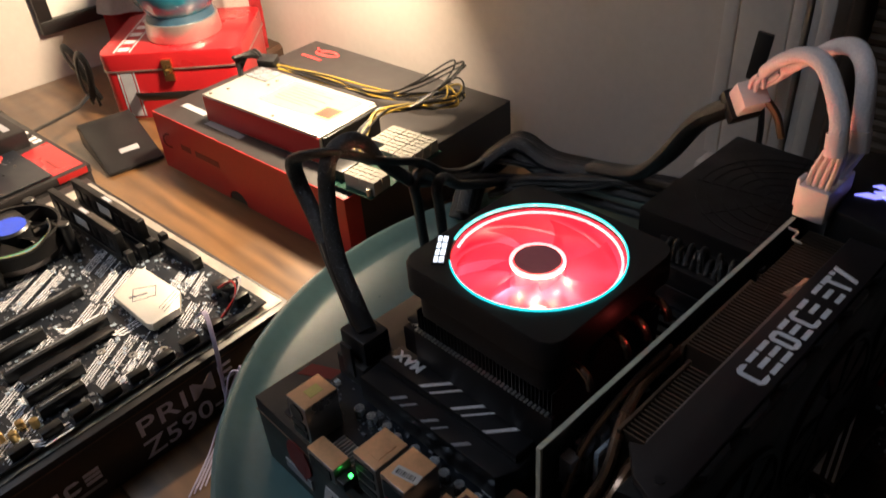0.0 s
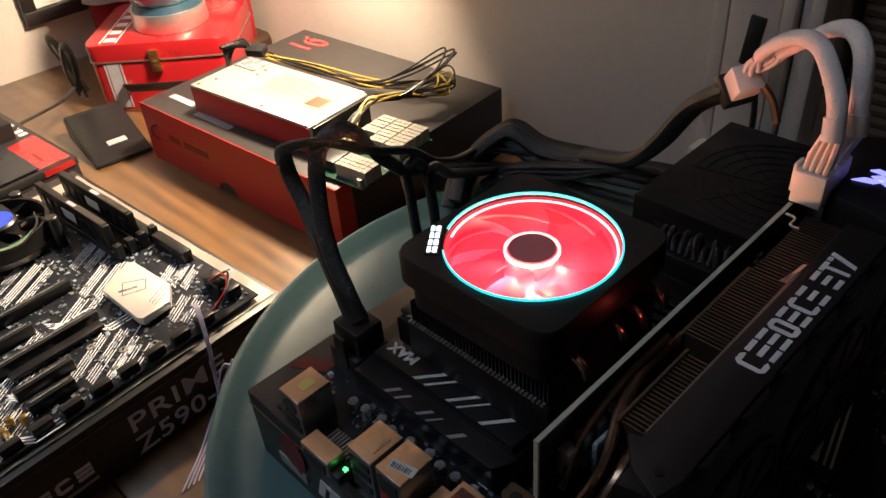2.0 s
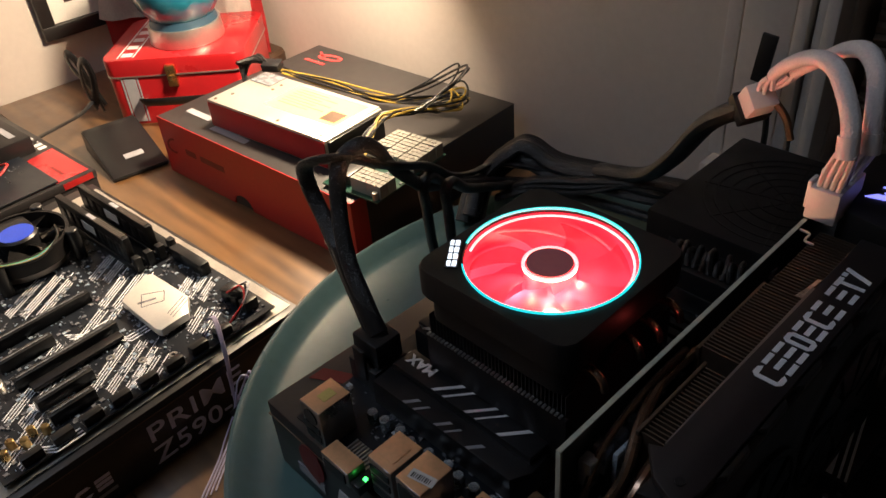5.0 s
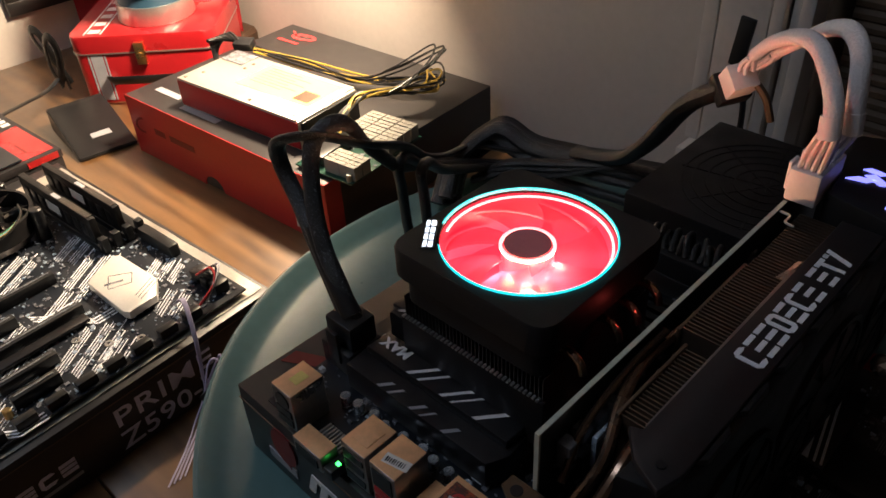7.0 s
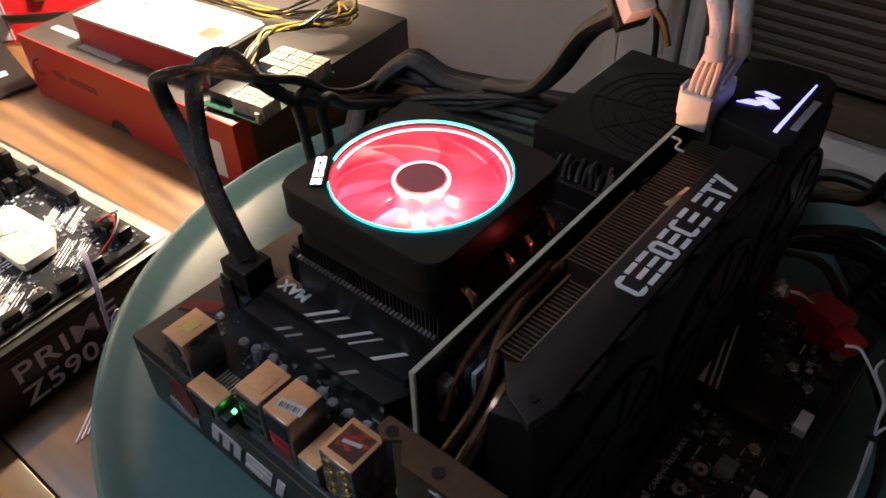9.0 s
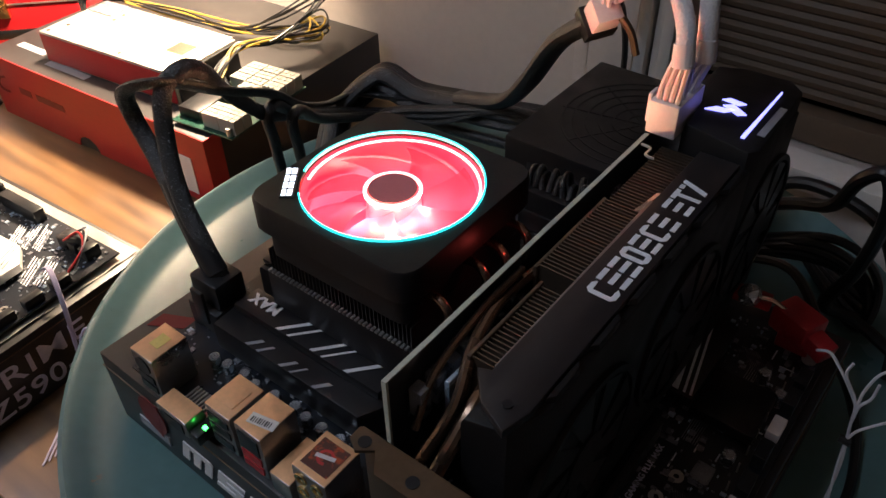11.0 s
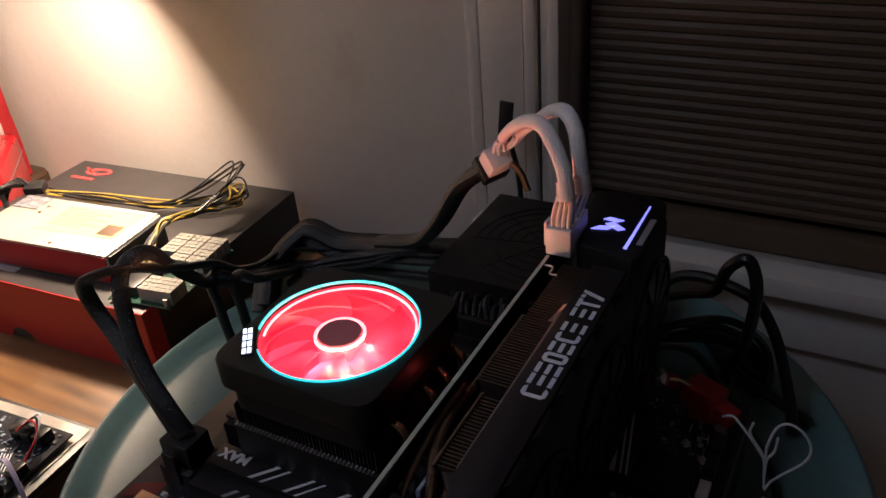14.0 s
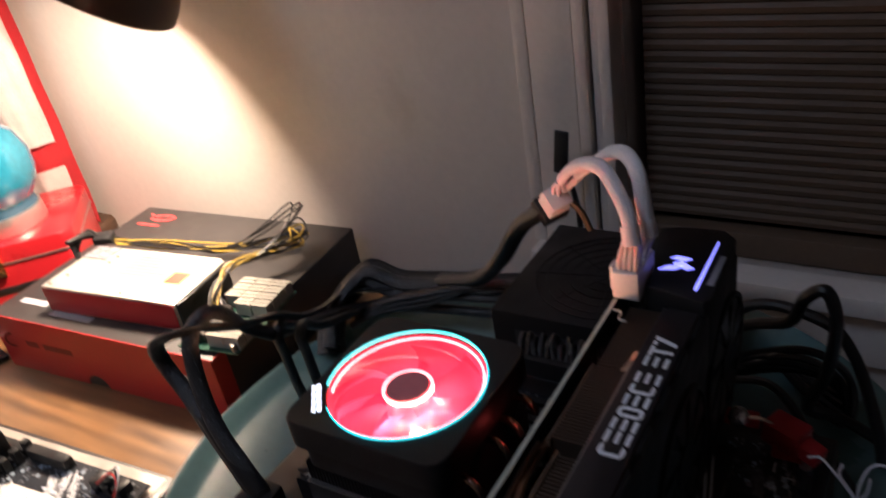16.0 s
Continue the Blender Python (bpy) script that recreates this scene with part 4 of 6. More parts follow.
end = part("end_block", prism([(0.2060, 0.2340), (0.2155, 0.2335), (0.2160, 0.2060), (0.2490, 0.1990), (0.2525, 0.2040), (0.2500, 0.2670), (0.2420, 0.2750), (0.2180, 0.2740), (0.2060, 0.2690)], 0.020, GZ + 0.008, 0.0015), M_MATTE, gpu, "black end block with lit markings")
EZ = GZ + 0.0081
part("lit_bar", prism([(0.2415, 0.2085), (0.2433, 0.2085), (0.2427, 0.2590), (0.2419, 0.2590)], EZ, EZ + 0.0008), M_LOGOLIGHT, end, "glowing violet-blue bar")
logo = [[(0.2180, 0.2230), (0.2270, 0.2250), (0.2310, 0.2300), (0.2220, 0.2280)], [(0.2240, 0.2310), (0.2330, 0.2260), (0.2365, 0.2285), (0.2280, 0.2345)],
        [(0.2215, 0.2360), (0.2300, 0.2350), (0.2330, 0.2380), (0.2245, 0.2392)]]
for q in logo:
    part("lit_mark", prism(q, EZ, EZ + 0.0006), M_LOGOLIGHT, end, "glowing violet-blue angular mark")
part("name_bar", box(0.2465, 0.2500, 0.2150, 0.2450, EZ, EZ + 0.0003), M_GREYPRINT, end)
for k in range(3):
    fan = part("card_fan", placed(ring(0.038, 0.041, -0.001, 0.002, 48), pose(0.2514, 0.062 + 0.088 * k, 0.076, 0, 90, 0)), M_MATTE, gpu)
    hubm = pose(0.2520, 0.062 + 0.088 * k, 0.076, 0, 90, 0)
    part("hub", placed(disc(0.0125, -0.001, 0.002, 24), hubm), M_PLASTIC, fan)
    for j in range(9):
        a = 2 * math.pi * j / 9
        q = [(0.012 * math.cos(a), 0.012 * math.sin(a)), (0.037 * math.cos(a + 0.3), 0.037 * math.sin(a + 0.3)), (0.037 * math.cos(a + 0.75), 0.037 * math.sin(a + 0.75)), (0.012 * math.cos(a + 0.5), 0.012 * math.sin(a + 0.5))]
        part("blade", placed(prism(q, -0.0006, 0.0008), hubm), M_PLASTIC, fan)
plate = part("bracket", box(0.198, 0.248, 0.0005, 0.0018, 0.012, 0.117, 0.0004), M_BRACKET, gpu, "dull steel slot bracket with a bent top")
part("bent_tab", prism([(0.198, 0.0005), (0.198, -0.005), (0.203, -0.008), (0.2085, -0.004), (0.214, -0.011), (0.245, -0.011), (0.248, -0.006), (0.248, 0.0005)], 0.1165, 0.1179), M_BRACKET, plate)
for x, y in ((0.2035, -0.0035), (0.226, -0.006)):
    part("hole", disc(0.0024, 0.1179, 0.1182, 16, (x, y, 0)), M_PLASTIC, plate)
for k in range(9):
    part("vent_slot", box(0.2320, 0.2450, -0.0002, 0.0004, 0.024 + 0.0095 * k, 0.029 + 0.0095 * k), M_PLASTIC, plate)
for k in range(4):
    part("socket_rim", box(0.2152 + 0.009 * (k % 2), 0.2228 + 0.009 * (k % 2), -0.0008, 0.0004, 0.0292 + 0.022 * k, 0.0468 + 0.022 * k, 0.0004), M_SHELL, plate)
    part("video_socket", box(0.216 + 0.009 * (k % 2), 0.222 + 0.009 * (k % 2), -0.0012, 0.0, 0.03 + 0.022 * k, 0.046 + 0.022 * k), M_PLASTIC, plate)

# white power leads of the card
plug = thing("white_power_lead", "white braided double power lead arching over to a black cable", "cable")
conn = part("connector", placed(box(-0.0075, 0.0075, -0.0145, 0.0145, -0.0085, 0.0085, 0.0010), pose(0.2070, 0.2145, GZ + 0.0090, 0, 0, 0)), M_WHITEPLUG, plug, "white plastic eight-pin connector pair")
part("latch", box(0.1975, 0.1994, 0.203, 0.211, GZ + 0.004, GZ + 0.019, 0.0006), M_WHITEPLUG, conn)
part("latch", box(0.1975, 0.1994, 0.217, 0.225, GZ + 0.004, GZ + 0.019, 0.0006), M_WHITEPLUG, conn)
ARCS = ([(0.2145, 0.1930, 0.176), (0.2120, 0.1960, 0.190), (0.2025, 0.2040, 0.2020), (0.1920, 0.2140, 0.2062), (0.1765, 0.2300, 0.2000), (0.1600, 0.2470, 0.1870), (0.1500, 0.2550, 0.1760)],
        [(0.2195, 0.2040, 0.176), (0.2172, 0.2050, 0.195), (0.2130, 0.2090, 0.2090), (0.2040, 0.2180, 0.2135), (0.1915, 0.2300, 0.2075), (0.1780, 0.2435, 0.1955), (0.1600, 0.2580, 0.1790)])
for s, arc in enumerate(ARCS):
    base, sleeve = Vector((0.2070, 0.2070 + 0.014 * s, GZ + 0.017)), Vector(arc[0])
    for k in range(8):
        dx, dy = (k % 4 - 1.5) * 0.0030, (k // 4 - 0.5) * 0.006
        part("wire", tube([base + Vector((dx, dy, 0)), base * 0.62 + sleeve * 0.38 + Vector((dx, dy, 0.002)), sleeve + Vector((dx * 0.75, dy * 0.5, 0.002))], 0.0013, 6, steps=5), M_WIREWHITE, plug)
    part("sleeve", tube(arc, 0.0043, 16, flat=0.75, up=(0, 1, 0.2)), M_WHITEBRAID, plug)
    way = (Vector(arc[1]) - sleeve).normalized()
    part("cuff", tube([sleeve - way * 0.001, sleeve + way * 0.009], 0.0049, 16, flat=0.8, up=(0, 1, 0.2)), M_WHITEPLUG, plug)
    for k in range(6):
        q = Vector(arc[-1]) + Vector(((k % 3 - 1) * 0.003, (k // 3) * 0.003, (k % 3 - 1) * 0.003))
        part("wire", tube([q, q + Vector((-0.004, 0.002, -0.005 - 0.003 * (k % 2))), Vector((0.1450, 0.2590, 0.162)) + Vector(((k % 3 - 1) * 0.004, s * 0.005, (k % 3 - 1) * 0.003))], 0.0013, 6, steps=5), M_WIREWHITE, plug)
part("socket", placed(box(-0.0075, 0.0075, -0.0075, 0.0075, -0.008, 0.008, 0.001), Matrix.Translation((0.1410, 0.2620, 0.1560)) @ Euler((0.2, 0.75, -0.5)).to_matrix().to_4x4()), M_WHITEPLUG, plug, "milky white plastic socket")
part("dangling_end", tube([(0.150, 0.262, 0.158), (0.158, 0.262, 0.150), (0.163, 0.262, 0.138)], 0.0022, 8), M_BRACKET, plug)

strap = thing("black_cable_tie", "black strap end sticking up behind the white lead", "strap")
part("strip", placed(box(-0.007, 0.007, -0.002, 0.002, -0.022, 0.022, 0.001), pose(0.037, 0.500, 0.074, 0, 6, 0)), M_PLASTIC, strap)
part("clip", tube([(0.037, 0.502, 0.054), (0.036, 0.515, 0.04), (0.04, 0.522, 0.0), (0.04, 0.524, WIN_Z0 + 0.001)], 0.003, 8), M_PLASTIC, strap)

# ---- power supply and black cables on the round table ----
psu = thing("power_supply", "black desktop power supply with a round fan grille on top", "power supply", (0.055, 0.302, TABLE_Z), 0)
part("case", box(0, 0.15, 0, 0.142, 0, 0.086, 0.0015), M_MATTE, psu)
for r in (0.012, 0.022, 0.032, 0.042, 0.052, 0.060):
    part("grille_ring", ring(r, r + 0.0014, 0.0862, 0.0866, 64, (0.075, 0.071, 0)), M_MATTE, psu)
for k in range(4):
    part("grille_bar", placed(box(-0.063, 0.063, -0.0008, 0.0008, 0.086, 0.0864), pose(0.075, 0.071, 0, 0, 0, 45 * k + 10)), M_MATTE, psu)
part("side_label", box(0.02, 0.12, -0.0004, 0, 0.02, 0.07), M_GREYCARD, psu)

eps_cable = thing("black_cable", "black braided cable pair rising from the board and arching back", "cable")
pairs = [
    [(0.012, 0.070, 0.038), (0.000, 0.073, 0.052), (-0.022, 0.080, 0.068), (-0.046, 0.088, 0.086), (-0.060, 0.090, 0.104), (-0.054, 0.086, 0.123), (-0.040, 0.090, 0.131), (-0.030, 0.104, 0.129), (-0.030, 0.135, 0.110), (-0.050, 0.180, 0.082), (-0.088, 0.235, 0.035), (-0.118, 0.290, 0.000), (-0.122, 0.325, -0.008), (-0.100, 0.345, -0.012), (-0.04, 0.365, -0.015), (0.056, 0.372, -0.012)],
    [(0.020, 0.070, 0.038), (0.006, 0.073, 0.055), (-0.012, 0.078, 0.074), (-0.026, 0.086, 0.100), (-0.032, 0.096, 0.127), (-0.028, 0.110, 0.136), (-0.026, 0.122, 0.128), (-0.034, 0.138, 0.106), (-0.044, 0.160, 0.083), (-0.056, 0.178, 0.066), (-0.070, 0.205, 0.048), (-0.095, 0.25, 0.020), (-0.115, 0.30, -0.012), (-0.105, 0.34, -0.028), (-0.03, 0.375, -0.022), (0.056, 0.388, 0.000)],
]
for pts in pairs:
    part("braided_lead", tube(pts, 0.0054, 14, flat=0.5, up=(0.5, -0.5, 0.2)), M_SLEEVE, eps_cable)
part("heat_shrink", tube([(0.018, 0.070, 0.040), (0.004, 0.073, 0.053), (-0.014, 0.078, 0.068), (-0.026, 0.082, 0.078)], 0.0066, 14, flat=0.75, up=(0.5, -0.5, 0.2), taper=lambda u: 1 - 0.18 * u), M_PLASTIC, eps_cable)
short = thing("black_cable", "short black braided cable pair going down behind the cooler", "cable")
for k in range(2):
    o = Vector((0.010 * k, 0.012 * k, -0.006 * k))
    part("braided_lead", tube([Vector(p) + o for p in ((-0.060, 0.196, -0.040), (-0.062, 0.190, 0.002), (-0.056, 0.182, 0.043), (-0.051, 0.176, 0.066), (-0.058, 0.190, 0.066), (-0.080, 0.225, 0.035), (-0.105, 0.28, 0.000), (-0.112, 0.32, -0.020), (-0.08, 0.35, -0.030), (0.056, 0.36, -0.020))], 0.0044, 12, flat=0.9), M_SLEEVE, short)
bundle = thing("black_cable_bundle", "thick bundle of black cables lying on the round table", "cable")
rng = random.Random(12)
for k in range(8):
    o = Vector((rng.uniform(-0.006, 0.006), rng.uniform(-0.010, 0.010), rng.uniform(-0.012, 0.010)))
    part("braided_lead", tube([Vector(p) + o for p in ((-0.118, 0.290, -0.044), (-0.128, 0.318, -0.020), (-0.119, 0.350, -0.004), (-0.106, 0.358, 0.000), (-0.078, 0.362, -0.010), (-0.031, 0.366, -0.006), (0.015, 0.366, 0.000), (0.056, 0.372, 0.004))], 0.0068, 10, flat=0.6), M_SLEEVE if k % 2 else M_WIREBLACK, bundle)
for k in range(3):
    part("braided_lead", tube([(-0.110, 0.315 + 0.008 * k, -0.034), (-0.080, 0.330, -0.020 + 0.004 * k), (-0.035, 0.345, -0.012 + 0.005 * k), (0.010, 0.355, 0.008), (0.056, 0.362, 0.012)], 0.0058, 10, flat=0.6), M_SLEEVE, bundle)
feed = part("braided_lead", tube([(-0.031, 0.362, 0.002), (0.020, 0.350, 0.022), (0.062, 0.318, 0.066), (0.100, 0.288, 0.118), (0.134, 0.266, 0.149)], 0.0088, 12, flat=0.7), M_SLEEVE, bundle)
part("plug", placed(box(-0.009, 0.009, -0.009, 0.009, -0.005, 0.005, 0.001), Matrix.Translation((0.1345, 0.2670, 0.148)) @ Euler((0.2, 0.75, -0.5)).to_matrix().to_4x4()), M_PLASTIC, bundle)
main = thing("main_power_cable", "black braided main power cable plugged into the board", "cable")
part("plug", box(0.106, 0.157, 0.2445, 0.2555, 0.020, 0.036, 0.001), M_PLASTIC, main)
for k in range(10):
    x = 0.1085 + 0.005 * k
    part("wire", tube([(x, 0.250, 0.036), (x - 0.002 + 0.0015 * math.sin(k * 2.1), 0.256, 0.043 + 0.003 * math.sin(k * 1.7)), (x - 0.006, 0.270, 0.036 + 0.004 * math.sin(k * 2.9)), (x - 0.012, 0.286, 0.005), (x - 0.02, 0.300, -0.02)], 0.0019, 8), M_SLEEVE, main)

red = thing("red_switch_block", "red plastic block with a faceted clear knob on the board", "switch")
part("arm", placed(box(-0.020, 0.016, -0.005, 0.005, -0.003, 0.003, 0.001), pose(0.2550, 0.2480, 0.024, 0, 6, 12)), M_REDPLASTIC, red)
part("body", placed(box(-0.012, 0.012, -0.009, 0.009, -0.008, 0.008, 0.002), pose(0.2870, 0.2480, 0.020, 0, 0, -24)), M_REDPLASTIC, red)
part("tail", placed(box(-0.008, 0.008, -0.006, 0.006, -0.005, 0.005, 0.0015), pose(0.3010, 0.2410, 0.017, 0, 10, -25)), M_REDPLASTIC, red)
part("stalk", tube([(0.2640, 0.2430, 0.030), (0.272, 0.2450, 0.030), (0.281, 0.246, 0.026)], 0.0014, 8), M_COPPER, red)
bm = bmesh.new()
bmesh.ops.create_icosphere(bm, subdivisions=2, radius=0.0068, matrix=Matrix.Translation((0.2600, 0.2420, 0.030)))
part("knob", bm, M_KNOB, red, "clear faceted knob", smooth=False)
part("foot", box(0.280, 0.298, 0.240, 0.253, BZ, 0.016, 0.001), M_REDPLASTIC, red)

whitewire = thing("white_wire", "thin white wire tied in loose loops beside the board", "wire")
K0 = Vector((0.331, 0.210, 0.004))
part("strand", tube([(0.336, 0.190, TABLE_Z + 0.0135), (0.335, 0.204, -0.020), K0, (0.330, 0.210, 0.020), (0.330, 0.210, 0.030), (0.333, 0.211, 0.043), (0.339, 0.212, 0.047), (0.347, 0.212, 0.043), (0.352, 0.211, 0.034), (0.350, 0.210, 0.024), (0.341, 0.209, 0.012), (0.334, 0.208, 0.001), (0.333, 0.206, -0.012), (0.338, 0.190, TABLE_Z + 0.0135)], 0.0008, 6), M_WIREWHITE, whitewire)
part("strand", tube([K0, (0.330, 0.210, 0.016), (0.322, 0.211, 0.028), (0.315, 0.212, 0.036), (0.309, 0.214, 0.040), (0.303, 0.216, 0.036)], 0.0008, 6), M_WIREWHITE, whitewire)
part("strand", tube([K0, (0.3285, 0.210, 0.020), (0.320, 0.211, 0.033), (0.3205, 0.211, 0.042)], 0.0008, 6), M_WIREWHITE, whitewire)
part("strand", tube([K0, (0.331, 0.210, 0.018), (0.334, 0.210, 0.026), (0.3345, 0.210, 0.037)], 0.0008, 6), M_WIREWHITE, whitewire)
part("tie", tube([(0.3290, 0.2075, -0.006), (0.3350, 0.2075, -0.006)], 0.0022, 8, steps=3), M_WIREBLACK, whitewire)

loops = thing("black_cable", "loose black cable loops behind the graphics card", "cable")
part("cord", tube([(0.206, 0.37, -0.01), (0.25, 0.34, 0.03), (0.275, 0.315, 0.055), (0.285, 0.30, 0.085), (0.297, 0.296, 0.095), (0.304, 0.298, 0.07), (0.30, 0.31, 0.02), (0.29, 0.32, -0.02), (0.31, 0.34, -0.04), (0.35, 0.33, -0.052)], 0.0042, 10), M_WIREBLACK, loops)
part("cord", tube([(0.206, 0.35, -0.02), (0.24, 0.36, 0.03), (0.29, 0.35, 0.035), (0.314, 0.345, 0.012), (0.334, 0.325, -0.03), (0.340, 0.315, -0.053)], 0.0042, 10), M_WIREBLACK, loops)
part("cord", tube([(0.206, 0.33, -0.03), (0.24, 0.31, 0.0), (0.27, 0.30, 0.01), (0.30, 0.28, -0.01), (0.325, 0.28, -0.045), (0.34, 0.25, -0.054), (0.345, 0.20, -0.055), (0.33, 0.12, -0.055)], 0.003, 8), M_WIREBLACK, loops)
for k in range(5):
    part("cord", tube([(0.206, 0.32 + 0.012 * k, -0.04), (0.24 + 0.01 * k, 0.33, -0.01 + 0.008 * k), (0.28 + 0.008 * k, 0.36, -0.02), (0.31, 0.385 - 0.01 * k, -0.05), (0.25, 0.41, -0.052)], 0.003, 8), M_WIREBLACK, loops)

# ---- desk: the second board on its box ----
asus = thing("motherboard_box", "dark printed motherboard box carrying a board in an antistatic bag", "box", (-0.183, 0.131, DESK_Z), 4, "motherboard boxes")
AH = 0.064
part("body", box(-0.372, 0, -0.300, 0, 0, AH, 0.0012), M_BLACKCARD, asus)
part("lid_edge", box(-0.3726, 0.0006, -0.3006, 0.0006, AH - 0.0075, AH - 0.0068), M_BROWNCARD, asus)
TOSIDE = Matrix(((0, 0, 1, 0), (1, 0, 0, 0), (0, 1, 0, 0), (0, 0, 0, 1)))
writing("lettering", "PRIME", 0.0180, 0.0002, M_LILACPRINT, Matrix.Translation((0.0004, -0.164, 0.0320)) @ TOSIDE @ Matrix.Diagonal((1.32, 1, 1, 1)), asus, spread=1.08, bold=0.0002)
writing("lettering", "Z590-V", 0.0180, 0.0002, M_LILACPRINT, Matrix.Translation((0.0004, -0.164, 0.0075)) @ TOSIDE @ Matrix.Diagonal((1.18, 1, 1, 1)), asus, spread=1.05, bold=0.0002)
for k in range(4):
    part("maker_mark", placed(block_mark("OBCB"[k], 0.013, 0.0125, 0.0034), Matrix.Translation((0.0004, -0.262 + 0.0165 * k, 0.022)) @ TOSIDE), M_LILACPRINT, asus, "pale angular maker's mark", smooth=False)
part("small_print", box(0, 0.0005, -0.242, -0.198, 0.014, 0.017), M_GREYPRINT, asus)
part("corner_print", box(-0.040, -0.018, -0.045, -0.030, AH, AH + 0.0004), M_GREYPRINT, asus)

bag = bmesh.new()
g = 26
sheet = [[bag.verts.new((-0.352 + 0.345 * i / g, -0.285 + 0.280 * j / g, AH + 0.0006 + 0.0026 * abs(noise.noise(Vector((i * 0.55, j * 0.4, 3.1)))) + 0.002 * abs(noise.noise(Vector((i * 0.2 + j * 0.3, j * 0.1, 7.7)))))) for j in range(g + 1)] for i in range(g + 1)]
for i in range(g):
    for j in range(g):
        bag.faces.new((sheet[i][j], sheet[i + 1][j], sheet[i + 1][j + 1], sheet[i][j + 1]))
bag_ob = part("antistatic_bag", bag, M_BAG)
bag_ob.matrix_world = asus.matrix_world
tagged(bag_ob, "crumpled shiny grey antistatic bag under the board", "bag")

Z0 = AH + 0.0072
b2 = thing("motherboard", "dark motherboard with white line pattern and a silver chipset heatsink", "motherboard", (-0.183, 0.131, DESK_Z), 4)
part("circuit_board", box(-0.3180, -0.0110, -0.262, -0.018, Z0 - 0.0016, Z0), M_PCB, b2)
part("chip_scatter", scatter_parts(21, 1700, -0.314, -0.016, -0.258, -0.022, Z0), M_SMD, b2)["kind"] = "stuff"
part("pale_chip_scatter", scatter_parts(22, 800, -0.314, -0.016, -0.258, -0.022, Z0), M_BLUECAP, b2)["kind"] = "stuff"


def line_field(x0, y0, n, length, pitch, w=0.0012, skew=0.62):
    bm, length, pitch = bmesh.new(), length * 1.2, pitch * 1.08
    for k in range(n):
        x, l = x0 + pitch * k, length * (0.62 + 0.06 * (k // 3 % 3))
        y = y0 + length * 0.12 * (k // 4)
        prism([(x, y), (x + w, y), (x + w - skew * l, y + l), (x - skew * l, y + l)], Z0, Z0 + 0.00018, bm=bm)
    return bm


for x0, y0, n, l, p in ((-0.052, -0.175, 11, 0.060, 0.0028), (-0.145, -0.115, 12, 0.05, 0.0029), (-0.105, -0.200, 9, 0.05, 0.003), (-0.10, -0.062, 12, 0.03, 0.0026), (-0.205, -0.175, 12, 0.06, 0.003),
                        (-0.034, -0.255, 7, 0.05, 0.003), (-0.24, -0.22, 9, 0.06, 0.003), (-0.05, -0.085, 8, 0.035, 0.003), (-0.16, -0.25, 8, 0.05, 0.003), (-0.118, -0.150, 7, 0.045, 0.003), (-0.075, -0.235, 9, 0.045, 0.003), (-0.028, -0.150, 6, 0.04, 0.003), (-0.19, -0.10, 9, 0.05, 0.003)):
    part("line_pattern", line_field(x0, y0, n, l, p), M_SILK, b2)["kind"] = "stuff"
for pts in ([(-0.075, -0.215), (-0.060, -0.205), (-0.060, -0.185)], [(-0.13, -0.155), (-0.118, -0.145), (-0.118, -0.12)], [(-0.03, -0.235), (-0.018, -0.222), (-0.018, -0.20)], [(-0.095, -0.130), (-0.083, -0.122), (-0.083, -0.10)]):
    for o in (0, 0.004, 0.008):
        bm = bmesh.new()
        for (x, y), (u, v) in zip(pts, pts[1:]):
            d = Vector((u - x, v - y)).normalized() * 0.0008
            prism([(x - d.y + o, y + d.x), (x + d.y + o, y - d.x), (u + d.y + o, v - d.x), (u - d.y + o, v + d.x)], Z0, Z0 + 0.0002, bm=bm)
        part("bent_line", bm, M_SILK, b2)
hexs = part("chipset_heatsink", prism([(-0.1165, -0.1040), (-0.1215, -0.0985), (-0.1345, -0.0690), (-0.1300, -0.0640), (-0.0740, -0.0630), (-0.0540, -0.0765), (-0.0530, -0.1035), (-0.0580, -0.1060)], Z0 + 0.003, Z0 + 0.011, 0.001), M_SILVERHEX, b2, "satin silver angular heatsink")
ln = bmesh.new()
diamond = [(-0.110, -0.088), (-0.098, -0.072), (-0.086, -0.080), (-0.094, -0.098)]
for (x, y), (u, v) in zip(diamond, diamond[1:] + diamond[:1]):
    d = Vector((u - x, v - y)).normalized() * 0.0004
    prism([(x - d.y, y + d.x), (x + d.y, y - d.x), (u + d.y, v - d.x), (u - d.y, v + d.x)], Z0 + 0.011, Z0 + 0.0112, bm=ln)
part("engraved_outline", ln, M_SMD, hexs)
for o in (0.004, 0.008, 0.012):
    part("engraved_line", prism([(-0.082 + o, -0.066), (-0.0812 + o, -0.066), (-0.0712 + o, -0.088), (-0.072 + o, -0.088)], Z0 + 0.011, Z0 + 0.0112), M_SMD, hexs)
part("engraved_bar", placed(box(-0.008, 0.008, -0.0012, 0.0012, 0, 0.0002), pose(-0.098, -0.090, Z0 + 0.011, 0, 0, 65)), M_SMD, hexs)
